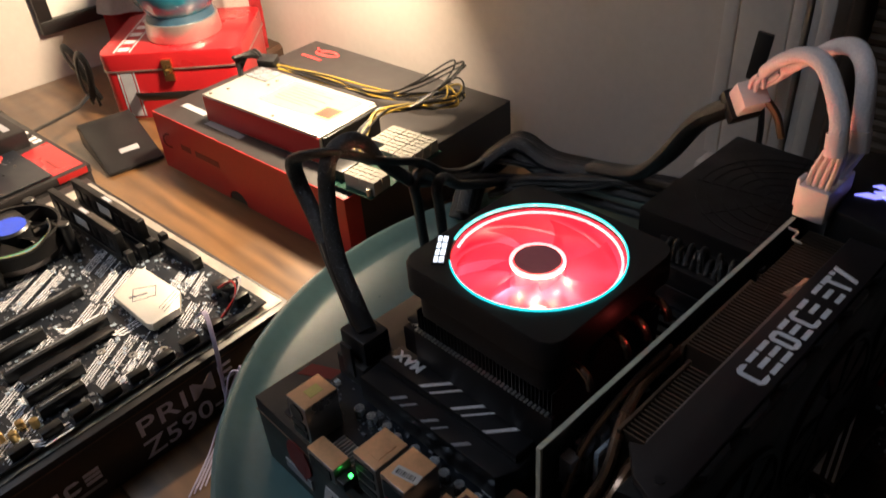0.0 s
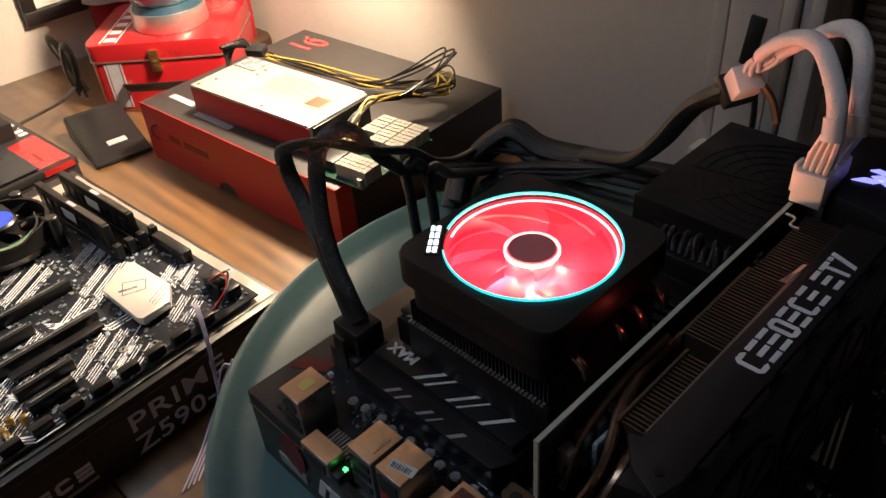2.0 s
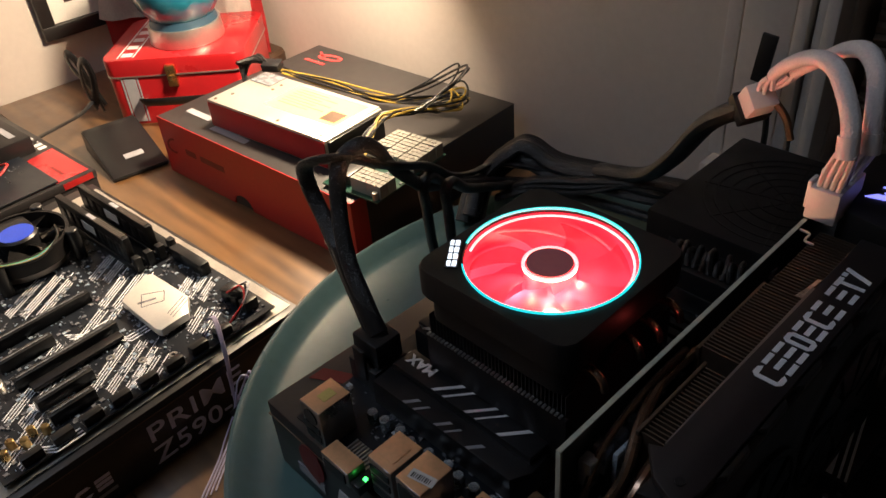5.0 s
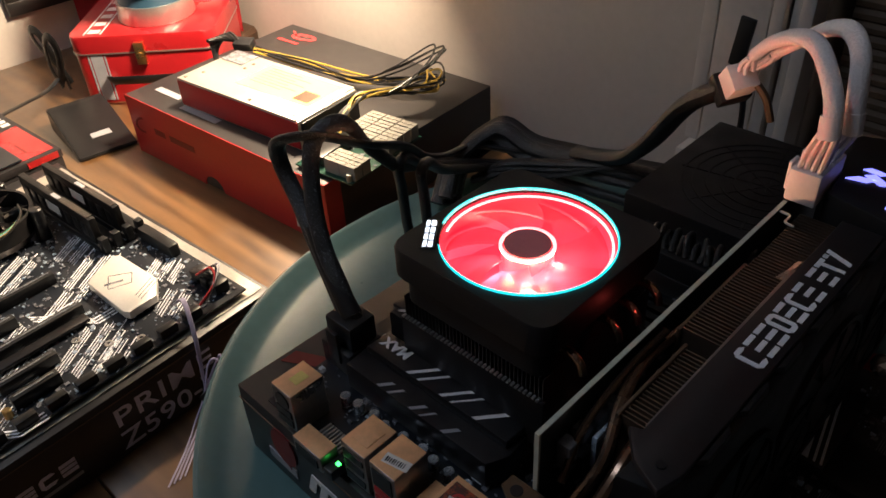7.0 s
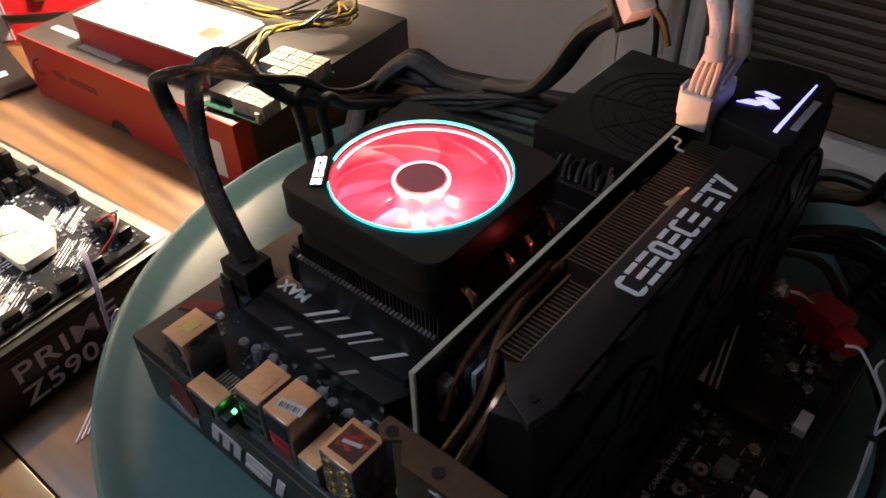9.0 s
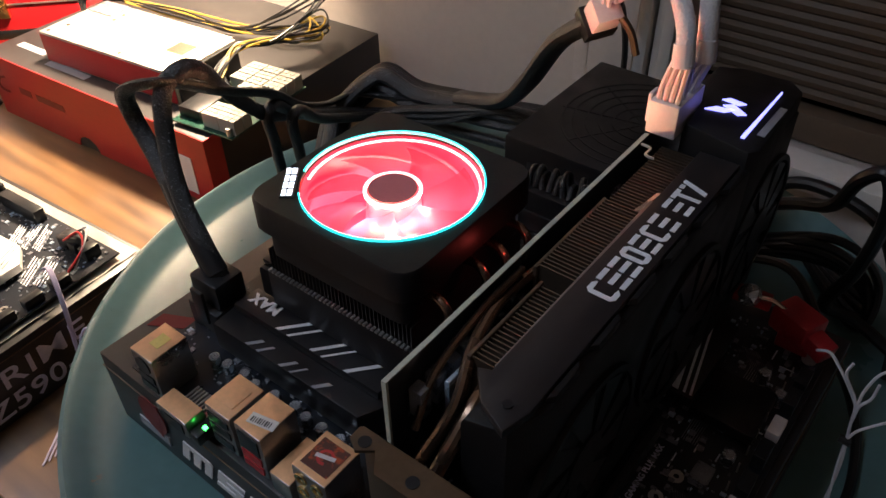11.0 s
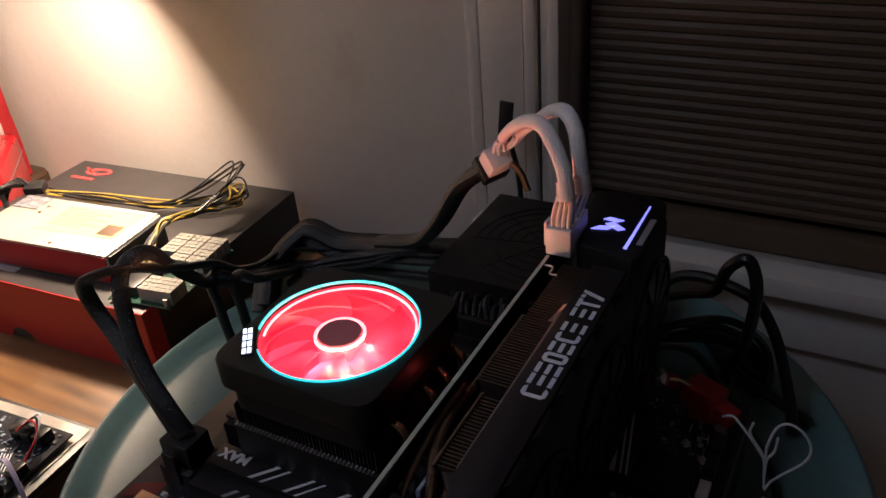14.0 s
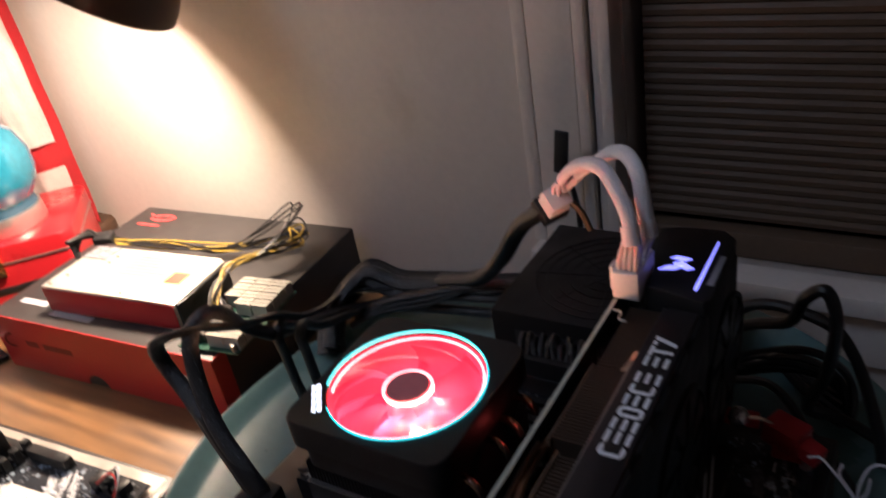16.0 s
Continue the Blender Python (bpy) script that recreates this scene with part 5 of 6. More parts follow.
for y in (-0.0625, -0.0375):
    ram = part("memory_stick", box(-0.303, -0.168, y - 0.0035, y + 0.0035, Z0 + 0.003, Z0 + 0.034, 0.0008), M_MATTE, b2, "dark memory stick")
    for k in range(8):
        part("chip", box(-0.297 + 0.0158 * k, -0.2865 + 0.0158 * k, y - 0.0042, y - 0.0034, Z0 + 0.012, Z0 + 0.026, 0.0003), M_PLASTIC, ram)
    part("sticker", box(-0.25, -0.225, y - 0.0046, y - 0.0041, Z0 + 0.016, Z0 + 0.026), M_PAPER, ram)
    part("top_bar", box(-0.24, -0.225, y - 0.002, y + 0.002, Z0 + 0.034, Z0 + 0.0343), M_GREYPRINT, ram)
    bm = bmesh.new()
    for k in range(16):
        box(-0.222 + 0.0032 * k, -0.2203 + 0.0032 * k, y - 0.003, y + 0.003, Z0 + 0.034, Z0 + 0.0353, bm=bm)
    part("pale_teeth", bm, M_FIN, ram)["kind"] = "stuff"
for y in (-0.0625, -0.0375, -0.050, -0.025):
    part("memory_slot", box(-0.310, -0.162, y - 0.0045, y + 0.0045, Z0, Z0 + 0.007, 0.0006), M_PLASTIC, b2)
    part("slot_latch", box(-0.164, -0.156, y - 0.0035, y + 0.0035, Z0, Z0 + 0.016, 0.0008), M_PLASTIC, b2)
for x, y1 in ((-0.158, -0.115), (-0.128, -0.165), (-0.098, -0.122), (-0.060, -0.165), (-0.038, -0.175)):
    s = part("expansion_slot", box(x - 0.0037, x + 0.0037, -0.212, y1, Z0, Z0 + 0.011, 0.0006), M_PLASTIC, b2)
    part("groove", box(x - 0.0008, x + 0.0008, -0.209, y1 - 0.003, Z0 + 0.0112, Z0 + 0.0116), M_SMD, s)
part("m2_cover", box(-0.090, -0.080, -0.205, -0.125, Z0 + 0.002, Z0 + 0.006, 0.001), M_HEATSINK, b2)
part("main_power_socket", box(-0.152, -0.100, -0.032, -0.022, Z0, Z0 + 0.013, 0.001), M_PLASTIC, b2)
for k in range(3):
    part("disk_socket", box(-0.060 + 0.014 * k, -0.050 + 0.014 * k, -0.040, -0.026, Z0, Z0 + 0.011, 0.001), M_PLASTIC, b2)
for k in range(8):
    part("header", box(-0.0205, -0.0135, -0.245 + 0.024 * k, -0.229 + 0.024 * k, Z0, Z0 + 0.008, 0.0005), M_PLASTIC, b2)
for k in range(5):
    part("capacitor", disc(0.0033, Z0, Z0 + 0.008, 16, (-0.034 - 0.007 * (k % 2), -0.250 + 0.008 * k, 0), edge=0.0008), M_GOLD, b2, "gold-topped capacitor")
for x, y in ((-0.07, -0.145), (-0.085, -0.165), (-0.11, -0.17), (-0.045, -0.13), (-0.03, -0.11)):
    part("screw_pad", ring(0.0016, 0.0036, Z0, Z0 + 0.001, 20, (x, y, 0)), M_STEEL, b2)
part("coin_cell", disc(0.010, Z0, Z0 + 0.005, 32, (-0.115, -0.226, 0), edge=0.0008), M_STEEL, b2)
part("rear_ports", box(-0.312, -0.155, -0.268, -0.245, Z0, Z0 + 0.03, 0.0015), M_STEEL, b2)
part("power_heatsink", box(-0.312, -0.285, -0.235, -0.10, Z0, Z0 + 0.028, 0.003), M_HEATSINK, b2)

f2 = thing("processor_fan", "round black stock processor fan with a blue centre and coloured leads", "cooler", (-0.441, -0.010, DESK_Z + Z0), 4)
part("shroud", ring(0.044, 0.047, 0.012, 0.030, 48), M_MATTE, f2)
part("hub", disc(0.019, 0.014, 0.034, 32, edge=0.002), M_PLASTIC, f2)
part("blue_sticker", disc(0.0165, 0.034, 0.0344, 32), M_BLUEPLASTIC, f2, "bright blue round sticker")
for k in range(7):
    a = 2 * math.pi * k / 7
    fb = bmesh.new()
    v = [fb.verts.new(p) for p in ((0.018 * math.cos(a), 0.018 * math.sin(a), 0.028), (0.043 * math.cos(a + 0.25), 0.043 * math.sin(a + 0.25), 0.028), (0.043 * math.cos(a + 0.95), 0.043 * math.sin(a + 0.95), 0.016), (0.018 * math.cos(a + 0.75), 0.018 * math.sin(a + 0.75), 0.018))]
    fb.faces.new(v)
    bmesh.ops.solidify(fb, geom=fb.faces[:], thickness=0.0012)
    part("blade", fb, M_MATTE, f2)
part("heatsink", lathe([(0, 0.002), (0.040, 0.002), (0.040, 0.013), (0, 0.013)], 40), M_FIN, f2)
for k in range(4):
    a = radians(45 + 90 * k)
    part("post", disc(0.006, 0, 0.033, 16, (0.052 * math.cos(a), 0.052 * math.sin(a), 0), edge=0.001), M_PLASTIC, f2)
    part("spoke", tube([(0.046 * math.cos(a), 0.046 * math.sin(a), 0.02), (0.053 * math.cos(a), 0.053 * math.sin(a), 0.024)], 0.003, 8), M_PLASTIC, f2)
for k, mt in enumerate((M_WIREGREEN, M_WIREBLUE, M_WIREYELLOW, M_WIREBLACK)):
    part("lead", tube([(0.02, 0.03, 0.035), (0.045 + 0.001 * k, 0.020, 0.036 + 0.001 * k), (0.056 + 0.0015 * k, -0.005, 0.034), (0.045, -0.035 - 0.001 * k, 0.035), (0.01, -0.055 - 0.0015 * k, 0.033), (-0.03, -0.06, 0.02)], 0.0011, 6), mt, f2)

wires = thing("front_panel_wires", "thin pale violet wires hanging from the board and tied", "wire")
for k in range(4):
    o = 0.0016 * (k - 1.5)
    part("strand", tube([(-0.214, 0.058 + o, -0.074), (-0.196, 0.058 + o * 0.6, -0.062), (-0.176, 0.050 + o * 0.5, -0.086), (-0.170, 0.045 + o * 0.4, -0.112), (-0.163, 0.040 + o * 0.5, -0.130), (-0.152, 0.028 + o * 3.4, -0.142), (-0.140, 0.008 + o * 2.4, -0.1495), (-0.118, -0.020 + o * 3, -0.1505)], 0.0008, 6), M_WIRELILAC, wires)
for k, s in enumerate((1, -0.4)):
    part("loop", tube([(-0.163, 0.040, -0.128), (-0.168, 0.052 + 0.006 * s, -0.112), (-0.166, 0.062 * (1 if s > 0 else 0.9), -0.106), (-0.160, 0.058, -0.114), (-0.158, 0.044, -0.128)], 0.0010, 6), M_WIRELILAC, wires)
part("tie", tube([(-0.1635, 0.037, -0.131), (-0.1595, 0.038, -0.135)], 0.0042, 8, steps=3), M_WIREBLACK, wires)
hdr = thing("header_wires", "small dark and red jumper leads plugged at the board edge", "wire")
for k, mt in enumerate((M_WIRERED, M_WIREBLACK, M_WIREWHITE)):
    part("strand", tube([(-0.224, 0.086 + 0.004 * k, -0.066), (-0.21, 0.094 + 0.004 * k, -0.056), (-0.198, 0.088, -0.062), (-0.196, 0.070 + 0.003 * k, -0.074)], 0.001, 6), mt, hdr)
part("plug", placed(box(-0.010, 0.010, -0.003, 0.003, -0.004, 0.004, 0.0006), pose(-0.224, 0.092, -0.070, 0, 0, 30)), M_PLASTIC, hdr)

# ---- red box with the server supply ----
RH = 0.080
rog = thing("red_and_black_box", "black product box with a bright red front and finger notch", "box", (-0.451, 0.381, DESK_Z), 4)
RW, RD = 0.182, 0.140
part("body", box(-RW, RW, -RD + 0.001, RD, 0, RH, 0.0012), M_GREYCARD, rog)
nb = bmesh.new()
arc = [(0.018 * math.cos(radians(a)), 0.016 * math.sin(radians(a))) for a in range(0, 181, 20)]
outline = [(-RW, 0), (-0.040, 0)] + [(-0.022 + x, y) for x, y in arc[::-1]] + [(RW, 0), (RW, RH), (-RW, RH)]
prism(outline, 0, 0.0012, bm=nb)
part("red_front", placed(nb, Matrix(((1, 0, 0, 0), (0, 0, -1, -RD + 0.001), (0, 1, 0, 0), (0, 0, 0, 1)))), M_REDCARD, rog, "bright red front panel with a finger notch")
part("red_side", box(RW, RW + 0.001, -RD, -RD + 0.022, 0, RH), M_REDCARD, rog)
part("front_mark", ring(0.008, 0.011, 0, 0.0004, 24, start=30, sweep=260), M_DARKPRINT, rog).matrix_local = pose(-0.155, -RD - 0.0004, 0.045, 90, 0, 20)
for x, w in ((-0.130, 0.022), (-0.098, 0.05)):
    part("front_bar", box(x, x + w, -RD - 0.0006, -RD, 0.040, 0.048), M_DARKPRINT, rog)
part("paper_label", box(0.128, 0.158, -RD - 0.0007, -RD, 0.008, 0.052), M_PAPER, rog, "pale paper label")
lb = bmesh.new()
eye = [(0.022 * math.cos(radians(a)), 0.010 * math.sin(radians(a))) for a in range(0, 360, 30)]
inn = [(0.013 * math.cos(radians(a)) + 0.003, 0.0045 * math.sin(radians(a))) for a in range(0, 360, 30)]
for i in range(12):
    j = (i + 1) % 12
    prism([eye[i], eye[j], inn[j], inn[i]], 0, 0.0004, bm=lb)
prism([(-0.030, 0.012), (-0.026, 0.013), (-0.010, -0.002), (-0.014, -0.002)], 0, 0.0004, bm=lb)
part("lid_mark", lb, M_REDPRINT, rog, "red eye-shaped printed mark").matrix_local = pose(-0.128, 0.114, RH, 0, 0, 8)
part("lid_bar", box(-0.158, -0.118, 0.090, 0.0955, RH, RH + 0.0004), M_REDPRINT, rog)
part("lid_word", box(-0.09, -0.02, -0.122, -0.112, RH, RH + 0.0004), M_GREYPRINT, rog)
part("lid_word", box(-0.16, -0.11, -0.110, -0.100, RH, RH + 0.0004), M_GREYPRINT, rog)

sp = thing("server_power_supply", "flat zinc-plated server power supply with a yellow label", "power supply", (-0.437, 0.318, DESK_Z + RH), 6.5)
part("case", box(-0.102, 0.102, -0.046, 0.046, 0.0005, 0.036, 0.0015), M_PSU, sp)
part("lid", box(-0.101, 0.098, -0.0468, 0.0468, 0.036, 0.0372, 0.0004), M_PSU, sp)
part("yellow_label", box(-0.030, 0.088, -0.018, 0.040, 0.0372, 0.0375), M_LABEL, sp, "yellowed rating label")
for k in range(7):
    part("label_line", box(-0.02, 0.03 + 0.02 * (k % 2), 0.032 - 0.006 * k, 0.0328 - 0.006 * k, 0.0375, 0.0377), M_BRACKET, sp)
part("label_patch", box(0.058, 0.082, -0.012, 0.010, 0.0375, 0.0377), M_COPPER, sp)
part("corner_module", box(-0.098, -0.060, 0.018, 0.0455, 0.0374, 0.0386, 0.0005), M_SMD, sp, "dark corner plate")
for x, y in ((-0.05, 0.028), (-0.05, 0.014), (-0.085, -0.02), (0.09, -0.04), (-0.093, -0.04), (0.02, -0.04)):
    part("screw", disc(0.0022, 0.0372, 0.0379, 12, (x, y, 0), edge=0.0004), M_BRACKET, sp)
# Thin layer that turns the long side of the case dark red.
part("red_side_layer", box(-0.1015, 0.1015, -0.0474, -0.0464, 0.003, 0.034, 0.0003), M_REDPLASTIC, sp, "thin dark red layer over the side")
part("handle", tube([(-0.103, -0.03, 0.012), (-0.112, -0.028, 0.012), (-0.114, -0.01, 0.012), (-0.103, -0.008, 0.012)], 0.0025, 8), M_REDPLASTIC, sp)
part("end_plate", box(0.102, 0.106, -0.043, 0.043, 0.002, 0.034, 0.0008), M_PLASTIC, sp)

bk = thing("breakout_board", "green connector board with milky white power sockets", "circuit board", (-0.281, 0.322, DESK_Z + RH), 8)
part("circuit_board", box(-0.036, 0.042, -0.060, 0.056, 0.004, 0.0056), M_PCBGREEN, bk)
part("edge_connector", box(-0.034, -0.006, -0.050, 0.004, 0.0056, 0.017, 0.001), M_PLASTIC, bk, "black edge connector")
part("spacer", box(-0.034, 0.03, -0.05, 0.045, 0.0003, 0.004), M_PLASTIC, bk)
def socket_body():
    """A six-way socket: one moulded block with a cut top of six squares."""
    bm, xs, ys = bmesh.new(), [], [-0.0058, -0.0004, 0.0004, 0.0058]
    for i in range(3):
        xs += [-0.0100 + 0.0069 * i, -0.0038 + 0.0069 * i]
    grid = {}
    for i, x in enumerate(xs):
        for j, y in enumerate(ys):
            for z in (0.0, 0.0138, 0.0150):
                grid[i, j, z] = bm.verts.new((x, y, z))
    for i in range(5):
        for j in range(3):
            raised = i % 2 == 0 and j % 2 == 0
            ring4 = ((i, j), (i + 1, j), (i + 1, j + 1), (i, j + 1))
            bm.faces.new([grid[a, b, 0.0150 if raised else 0.0138] for a, b in ring4])
            if raised:
                for (a, b), (c, d) in zip(ring4, ring4[1:] + ring4[:1]):
                    bm.faces.new((grid[a, b, 0.0138], grid[c, d, 0.0138], grid[c, d, 0.0150], grid[a, b, 0.0150]))
    rim = [(i, 0) for i in range(6)] + [(5, 1), (5, 2)] + [(i, 3) for i in range(5, -1, -1)] + [(0, 2), (0, 1)]
    for (a, b), (c, d) in zip(rim, rim[1:] + rim[:1]):
        bm.faces.new((grid[a, b, 0.0], grid[c, d, 0.0], grid[c, d, 0.0138], grid[a, b, 0.0138]))
    return bm


s0 = part("power_socket", socket_body(), M_NYLON, bk, "milky white six-pin socket", smooth=False)
spots = [(-0.036 + 0.0218 * i, 0.048 - 0.0132 * j) for j in range(4) for i in range(4) if not (j == 3 and i < 2) and i > 0] + [(0.0110 + 0.0207 * i, -0.048 + 0.0128 * j) for j in range(2) for i in range(2)]
for x, y in spots:
    s = s0.copy()
    scene.collection.objects.link(s)
    s.parent, s.matrix_local = bk, Matrix.Translation((x, y, 0.0056))
bpy.data.objects.remove(s0)
for x, y in ((0.036, -0.056), (0.036, 0.05)):
    part("post", disc(0.003, 0.0056, 0.014, 12, (x, y, 0)), M_STEEL, bk)
part("chip_scatter", scatter_parts(31, 90, -0.045, 0.04, -0.03, 0.01, 0.0056), M_SMD, bk)["kind"] = "stuff"

loom = thing("yellow_and_black_wires", "loose coil of yellow and black power wires on the box", "wire")
rng = random.Random(8)
for k in range(16):
    j = lambda a=0.008: rng.uniform(-a, a)
    mt = M_WIREYELLOW if k % 2 and k < 12 else M_WIREBLACK
    lift = 0.0 if k < 12 else 0.03
    z = DESK_Z + RH
    part("strand", tube([(-0.545 + j(0.01), 0.378 + j(), z + 0.030), (-0.47, 0.398 + j(), z + 0.020 + abs(j())), (-0.40, 0.425 + j(), z + 0.010 + abs(j())), (-0.345 + j(), 0.445 + j(), z + 0.014 + abs(j(0.012)) + lift * 0.5),
                         (-0.305 + j(0.014), 0.468 + j(0.012), z + 0.022 + abs(j(0.02)) + lift), (-0.290 + j(0.012), 0.440 + j(0.012), z + 0.022 + abs(j(0.016)) + lift * 0.8), (-0.312 + j(), 0.400 + j(), z + 0.030 + abs(j())),
                         (-0.322 + j(), 0.365 + j(0.006), z + 0.034 + abs(j(0.006))), (-0.316 + j(), 0.335 + j(), z + 0.026), (-0.305 + j(0.012), 0.312 + j(0.012), z + 0.012)], 0.00115, 6), mt, loom)
part("plug", placed(box(-0.012, 0.012, -0.009, 0.009, -0.005, 0.005, 0.001), pose(-0.556, 0.372, DESK_Z + RH + 0.036, 10, 0, 30)), M_PLASTIC, loom)
for k in range(6):
    part("strand", tube([(-0.56 - 0.004 * k, 0.37, DESK_Z + RH + 0.036), (-0.575, 0.365 - 0.006 * k, DESK_Z + RH + 0.048), (-0.585 - 0.003 * k, 0.35, DESK_Z + RH + 0.03), (-0.57, 0.335, DESK_Z + RH + 0.012)], 0.0022, 6), M_WIREBLACK, loom)

# ---- tin, dome, cloth, picture in the corner ----
tin = thing("red_tin", "red enamelled lunch tin with white stripes and a latch", "tin", (-0.812, 0.246, DESK_Z), 46)
part("body", prism([(x + 0.103, y + 0.088) for x, y in rounded(0.1015, 0.0865, 0.016)], 0, 0.074, 0.001), M_TIN, tin)
part("lid", prism([(x + 0.103, y + 0.088) for x, y in rounded(0.103, 0.088, 0.017)], 0.0745, 0.100, 0.003), M_TIN, tin)
part("seam", prism([(x + 0.103, y + 0.088) for x, y in rounded(0.1036, 0.0886, 0.017)], 0.0735, 0.0755), M_STEEL, tin)
for x, w in ((0.022, 0.0022), (0.045, 0.0022)):
    part("stripe", box(x, x + w, 0.008, 0.168, 0.1, 0.1004), M_WHITEPRINT, tin)
    part("stripe", box(x, x + w, 0.0006, 0.0014, 0.004, 0.072), M_GREYPRINT, tin)
for k in range(5):
    part("stripe_block", box(0.0265, 0.0425, 0.012 + 0.030 * k, 0.026 + 0.030 * k, 0.1, 0.1004), M_WHITEPRINT, tin)
part("front_band", box(0.026, 0.043, 0.0006, 0.0013, 0.004, 0.072), M_GREYPRINT, tin)
latch = part("latch", box(0.092, 0.106, -0.006, 0.001, 0.058, 0.090, 0.001), M_GOLD, tin, "brass latch")
part("hook", box(0.095, 0.103, -0.009, -0.006, 0.066, 0.076, 0.001), M_GOLD, latch)
part("handle", tube([(0.048, 0.000, 0.036), (0.055, -0.014, 0.040), (0.10, -0.020, 0.042), (0.145, -0.014, 0.040), (0.152, 0.000, 0.036)], 0.008, 10, flat=0.35, up=(0, 1, 0)), M_PLASTIC, tin, "dark strap handle")
dome = thing("glass_dome", "teal glass dome ornament on a silver band base", "ornament", (-0.792, 0.379, DESK_Z + 0.1004), 0)
part("base_band", lathe([(0, 0), (0.054, 0), (0.055, 0.002), (0.053, 0.026), (0.0, 0.026)], 48), M_STEEL, dome, "silver metal band")
part("collar", lathe([(0, 0.026), (0.050, 0.026), (0.047, 0.036), (0, 0.036)], 48), M_COLLAR, dome)
part("dome", lathe([(0.046, 0.036), (0.060, 0.055), (0.067, 0.080), (0.066, 0.105), (0.055, 0.132), (0.033, 0.150), (0, 0.156)], 48), M_GLOBE, dome)
cloth = thing("red_christmas_stocking", "red felt stocking with white plush bands hanging in the corner", "stocking")


def drape(u0, u1, v0, v1, push, lean=0.0):
    bm, rows = bmesh.new(), []
    n, m = 22, 22
    for i in range(n + 1):
        u = u0 + (u1 - u0) * i / n
        row = []
        for j in range(m + 1):
            v = v0 + (v1 - v0) * j / m
            w = u + lean * (v - v0)
            fold = 0.008 * math.sin(w * 18 + v * 6) + 0.005 * noise.noise(Vector((w * 20, v * 14, 2)))
            row.append(bm.verts.new((-1.030 + 0.225 * w + push * 0.6 + fold * 0.6, 0.345 + 0.180 * w - push * 0.8 - fold * 0.8, v)))
        rows.append(row)
    for i in range(n):
        for j in range(m):
            bm.faces.new((rows[i][j], rows[i + 1][j], rows[i + 1][j + 1], rows[i][j + 1]))
    bmesh.ops.solidify(bm, geom=bm.faces[:], thickness=0.006)
    return bm


part("felt", drape(0.03, 0.98, -0.147, 0.40, 0.0), M_REDCLOTH, cloth)
part("plush_band", drape(0.02, 0.30, -0.06, 0.30, 0.012, 1.3), M_WHITECLOTH, cloth, "white plush band")
part("plush_band", drape(0.62, 0.93, 0.02, 0.39, 0.009), M_WHITECLOTH, cloth, "white plush band")
part("plush_toe", drape(0.70, 0.93, -0.10, -0.02, 0.009), M_WHITECLOTH, cloth, "white plush toe")
pic = thing("picture_frame", "black picture frame with a white mount on the wall", "picture", (WALL_X, 0.358, 0.046), 0)
for y0, y1, z0, z1 in ((-0.105, 0.105, -0.122, -0.100), (-0.105, 0.105, 0.1, 0.122), (-0.105, -0.083, -0.100, 0.1), (0.083, 0.105, -0.100, 0.1)):
    part("frame_bar", box(0.001, 0.016, y0, y1, z0, z1, 0.0015), M_FRAME, pic)
part("mount", box(0.001, 0.006, -0.083, 0.083, -0.1, 0.1), M_MAT, pic)
part("print", box(0.006, 0.0065, -0.055, 0.055, -0.072, 0.08), M_PICTURE, pic, "dark print with orange spots")

# ---- things at the left of the desk ----
brick = thing("power_brick", "small black wedge-shaped adapter with a pale label", "adapter", (-0.648, 0.197, DESK_Z), -8)
wb = bmesh.new()
prof = [(-0.122, 0), (0.0, 0), (0.002, 0.005), (-0.104, 0.031), (-0.122, 0.031)]
ends = [[wb.verts.new((x, y, z)) for x, z in prof] for y in (-0.038, 0.038)]
for i in range(5):
    j = (i + 1) % 5
    wb.faces.new((ends[0][i], ends[0][j], ends[1][j], ends[1][i]))
wb.faces.new(ends[0]), wb.faces.new(ends[1])
bmesh.ops.bevel(wb, geom=wb.edges[:], offset=0.0015, segments=2, affect="EDGES")
part("case", wb, M_PLASTIC, brick)
part("label", placed(box(-0.005, 0.005, -0.013, 0.013, 0, 0.0005), Matrix.Translation((-0.034, 0.004, 0.0142)) @ Matrix.Rotation(radians(14), 4, "Y")), M_GREYPRINT, brick, "pale grey label")
rib = thing("ribbon_cable", "flat black cable standing in a tied loop", "cable")
part("loop", tube([(-0.785, 0.222, -0.112), (-0.800, 0.222, -0.088), (-0.835, 0.215, -0.055), (-0.838, 0.214, -0.036), (-0.822, 0.218, -0.040), (-0.806, 0.222, -0.075), (-0.786, 0.226, -0.104)], 0.006, 8, flat=0.25, up=(0, 1, 0)), M_WIREBLACK, rib)
part("loop", tube([(-0.790, 0.215, -0.108), (-0.806, 0.213, -0.080), (-0.800, 0.214, -0.045), (-0.786, 0.217, -0.034), (-0.776, 0.219, -0.052), (-0.786, 0.217, -0.088), (-0.796, 0.215, -0.102)], 0.006, 8, flat=0.25, up=(0, 1, 0)), M_WIREBLACK, rib)
part("tail", tube([(-0.795, 0.214, -0.095), (-0.790, 0.19, -0.105), (-0.765, 0.15, -0.100), (-0.72, 0.110, -0.085), (-0.69, 0.085, -0.079)], 0.005, 8, flat=0.3), M_WIREBLACK, rib)

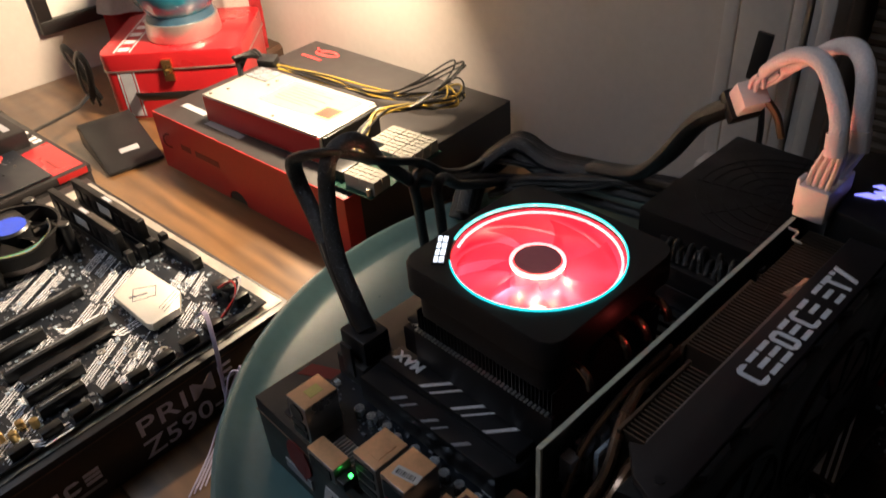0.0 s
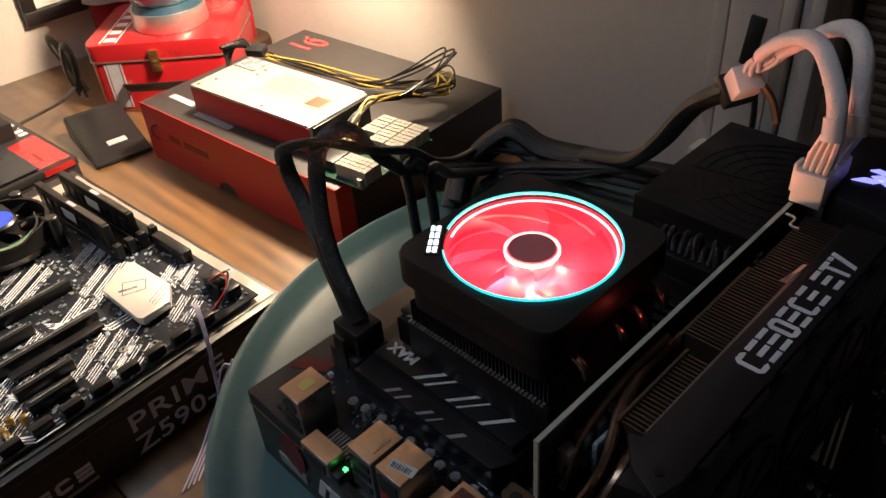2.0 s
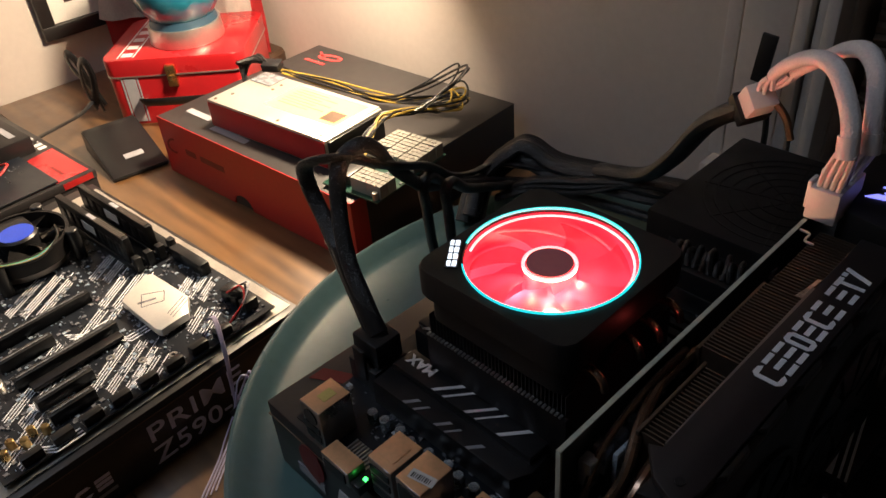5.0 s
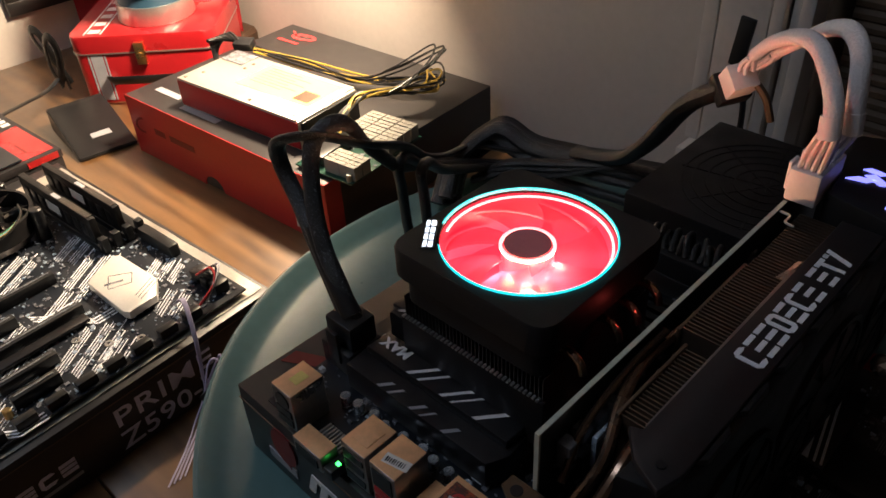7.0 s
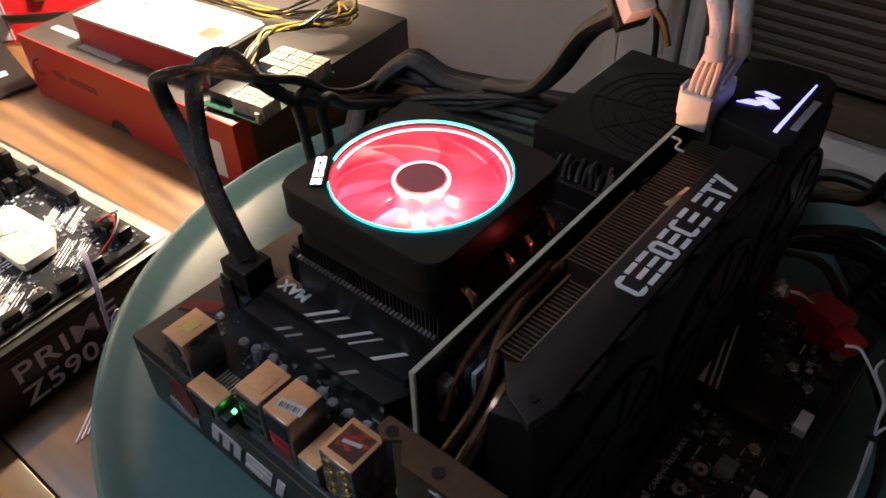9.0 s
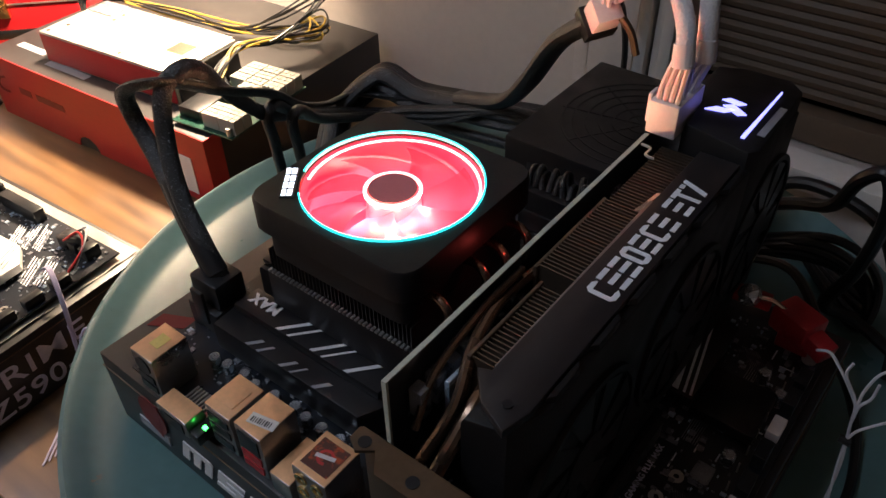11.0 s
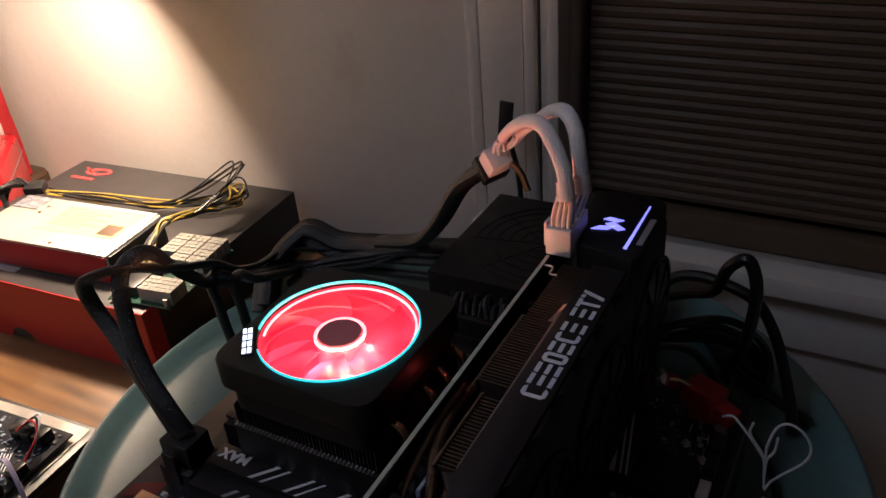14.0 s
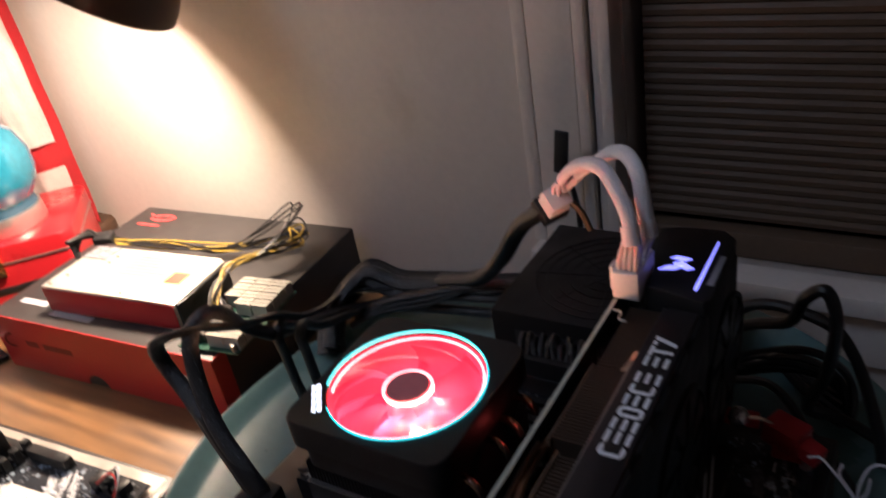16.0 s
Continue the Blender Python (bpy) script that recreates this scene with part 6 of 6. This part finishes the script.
rb = thing("red_topped_box", "black box with a red printed patch carrying another board", "box", (-0.572, 0.118, DESK_Z), 4)
part("body", box(-0.37, 0, -0.30, 0, 0, 0.060, 0.0012), M_BLACKCARD, rb)
part("lid", box(-0.371, 0.001, -0.301, 0.001, 0.060, 0.070, 0.001), M_BLACKCARD, rb)
part("red_patch", prism([(-0.098, -0.004), (-0.006, -0.004), (-0.006, -0.075), (-0.085, -0.075)], 0.070, 0.0703), M_TIN, rb, "glossy red printed patch")
part("red_edge", box(0.001, 0.0014, -0.040, -0.004, 0.0615, 0.0690), M_REDCARD, rb)
for k in range(4):
    part("print_bar", box(-0.150 + 0.012 * k, -0.142 + 0.012 * k, -0.016, -0.006, 0.070, 0.0703), M_WHITEPRINT, rb)
part("side_mark", box(0.0, 0.0006, -0.05, -0.01, 0.012, 0.040), M_DARKPRINT, rb)
part("lid_bar", box(-0.05, -0.02, -0.03, -0.027, 0.070, 0.0704), M_DARKPRINT, rb)
b3 = thing("motherboard", "black motherboard with loose leads lying on the black box lid", "motherboard", (-0.572, 0.118, DESK_Z + 0.070), 4)
part("circuit_board", box(-0.345, -0.004, -0.29, -0.042, 0.002, 0.0036), M_PCB, b3)
part("chip_scatter", scatter_parts(41, 700, -0.34, -0.065, -0.285, -0.05, 0.0036), M_SMD, b3)["kind"] = "stuff"
part("heatsink", box(-0.26, -0.105, -0.085, -0.020, 0.0002, 0.022, 0.002), M_HEATSINK, b3)
part("heatsink_bar", box(-0.160, -0.120, -0.040, -0.032, 0.022, 0.0224), M_GREYPRINT, b3)
part("socket_block", box(-0.10, -0.07, -0.16, -0.10, 0.0036, 0.016, 0.001), M_PLASTIC, b3)
for k in range(4):
    part("lead", tube([(-0.085 - 0.006 * k, -0.09, 0.016), (-0.075 - 0.006 * k, -0.09, 0.034), (-0.062 - 0.004 * k, -0.105, 0.030), (-0.052 - 0.003 * k, -0.125, 0.004), (-0.044, -0.14 - 0.004 * k, -0.004)], 0.0022, 8), M_WIREYELLOW if k < 2 else M_WIREWHITE, b3)
part("lead", tube([(-0.09, -0.08, 0.01), (-0.06, -0.07, 0.02), (-0.05, -0.1, 0.012), (-0.08, -0.13, 0.012)], 0.0016, 6), M_WIRERED, b3)
tower = thing("black_tower_cooler", "black stepped tower cooler standing on the board", "cooler", (-0.795, 0.028, DESK_Z + 0.0737), 4)
part("tower", prism([(-0.045, -0.035), (0.045, -0.035), (0.045, 0.035), (-0.045, 0.035)], 0.0, 0.070, 0.003), M_MATTE, tower)
part("upper_tower", prism([(-0.040, -0.03), (0.034, -0.03), (0.034, 0.03), (-0.040, 0.03)], 0.070, 0.125, 0.003), M_MATTE, tower)
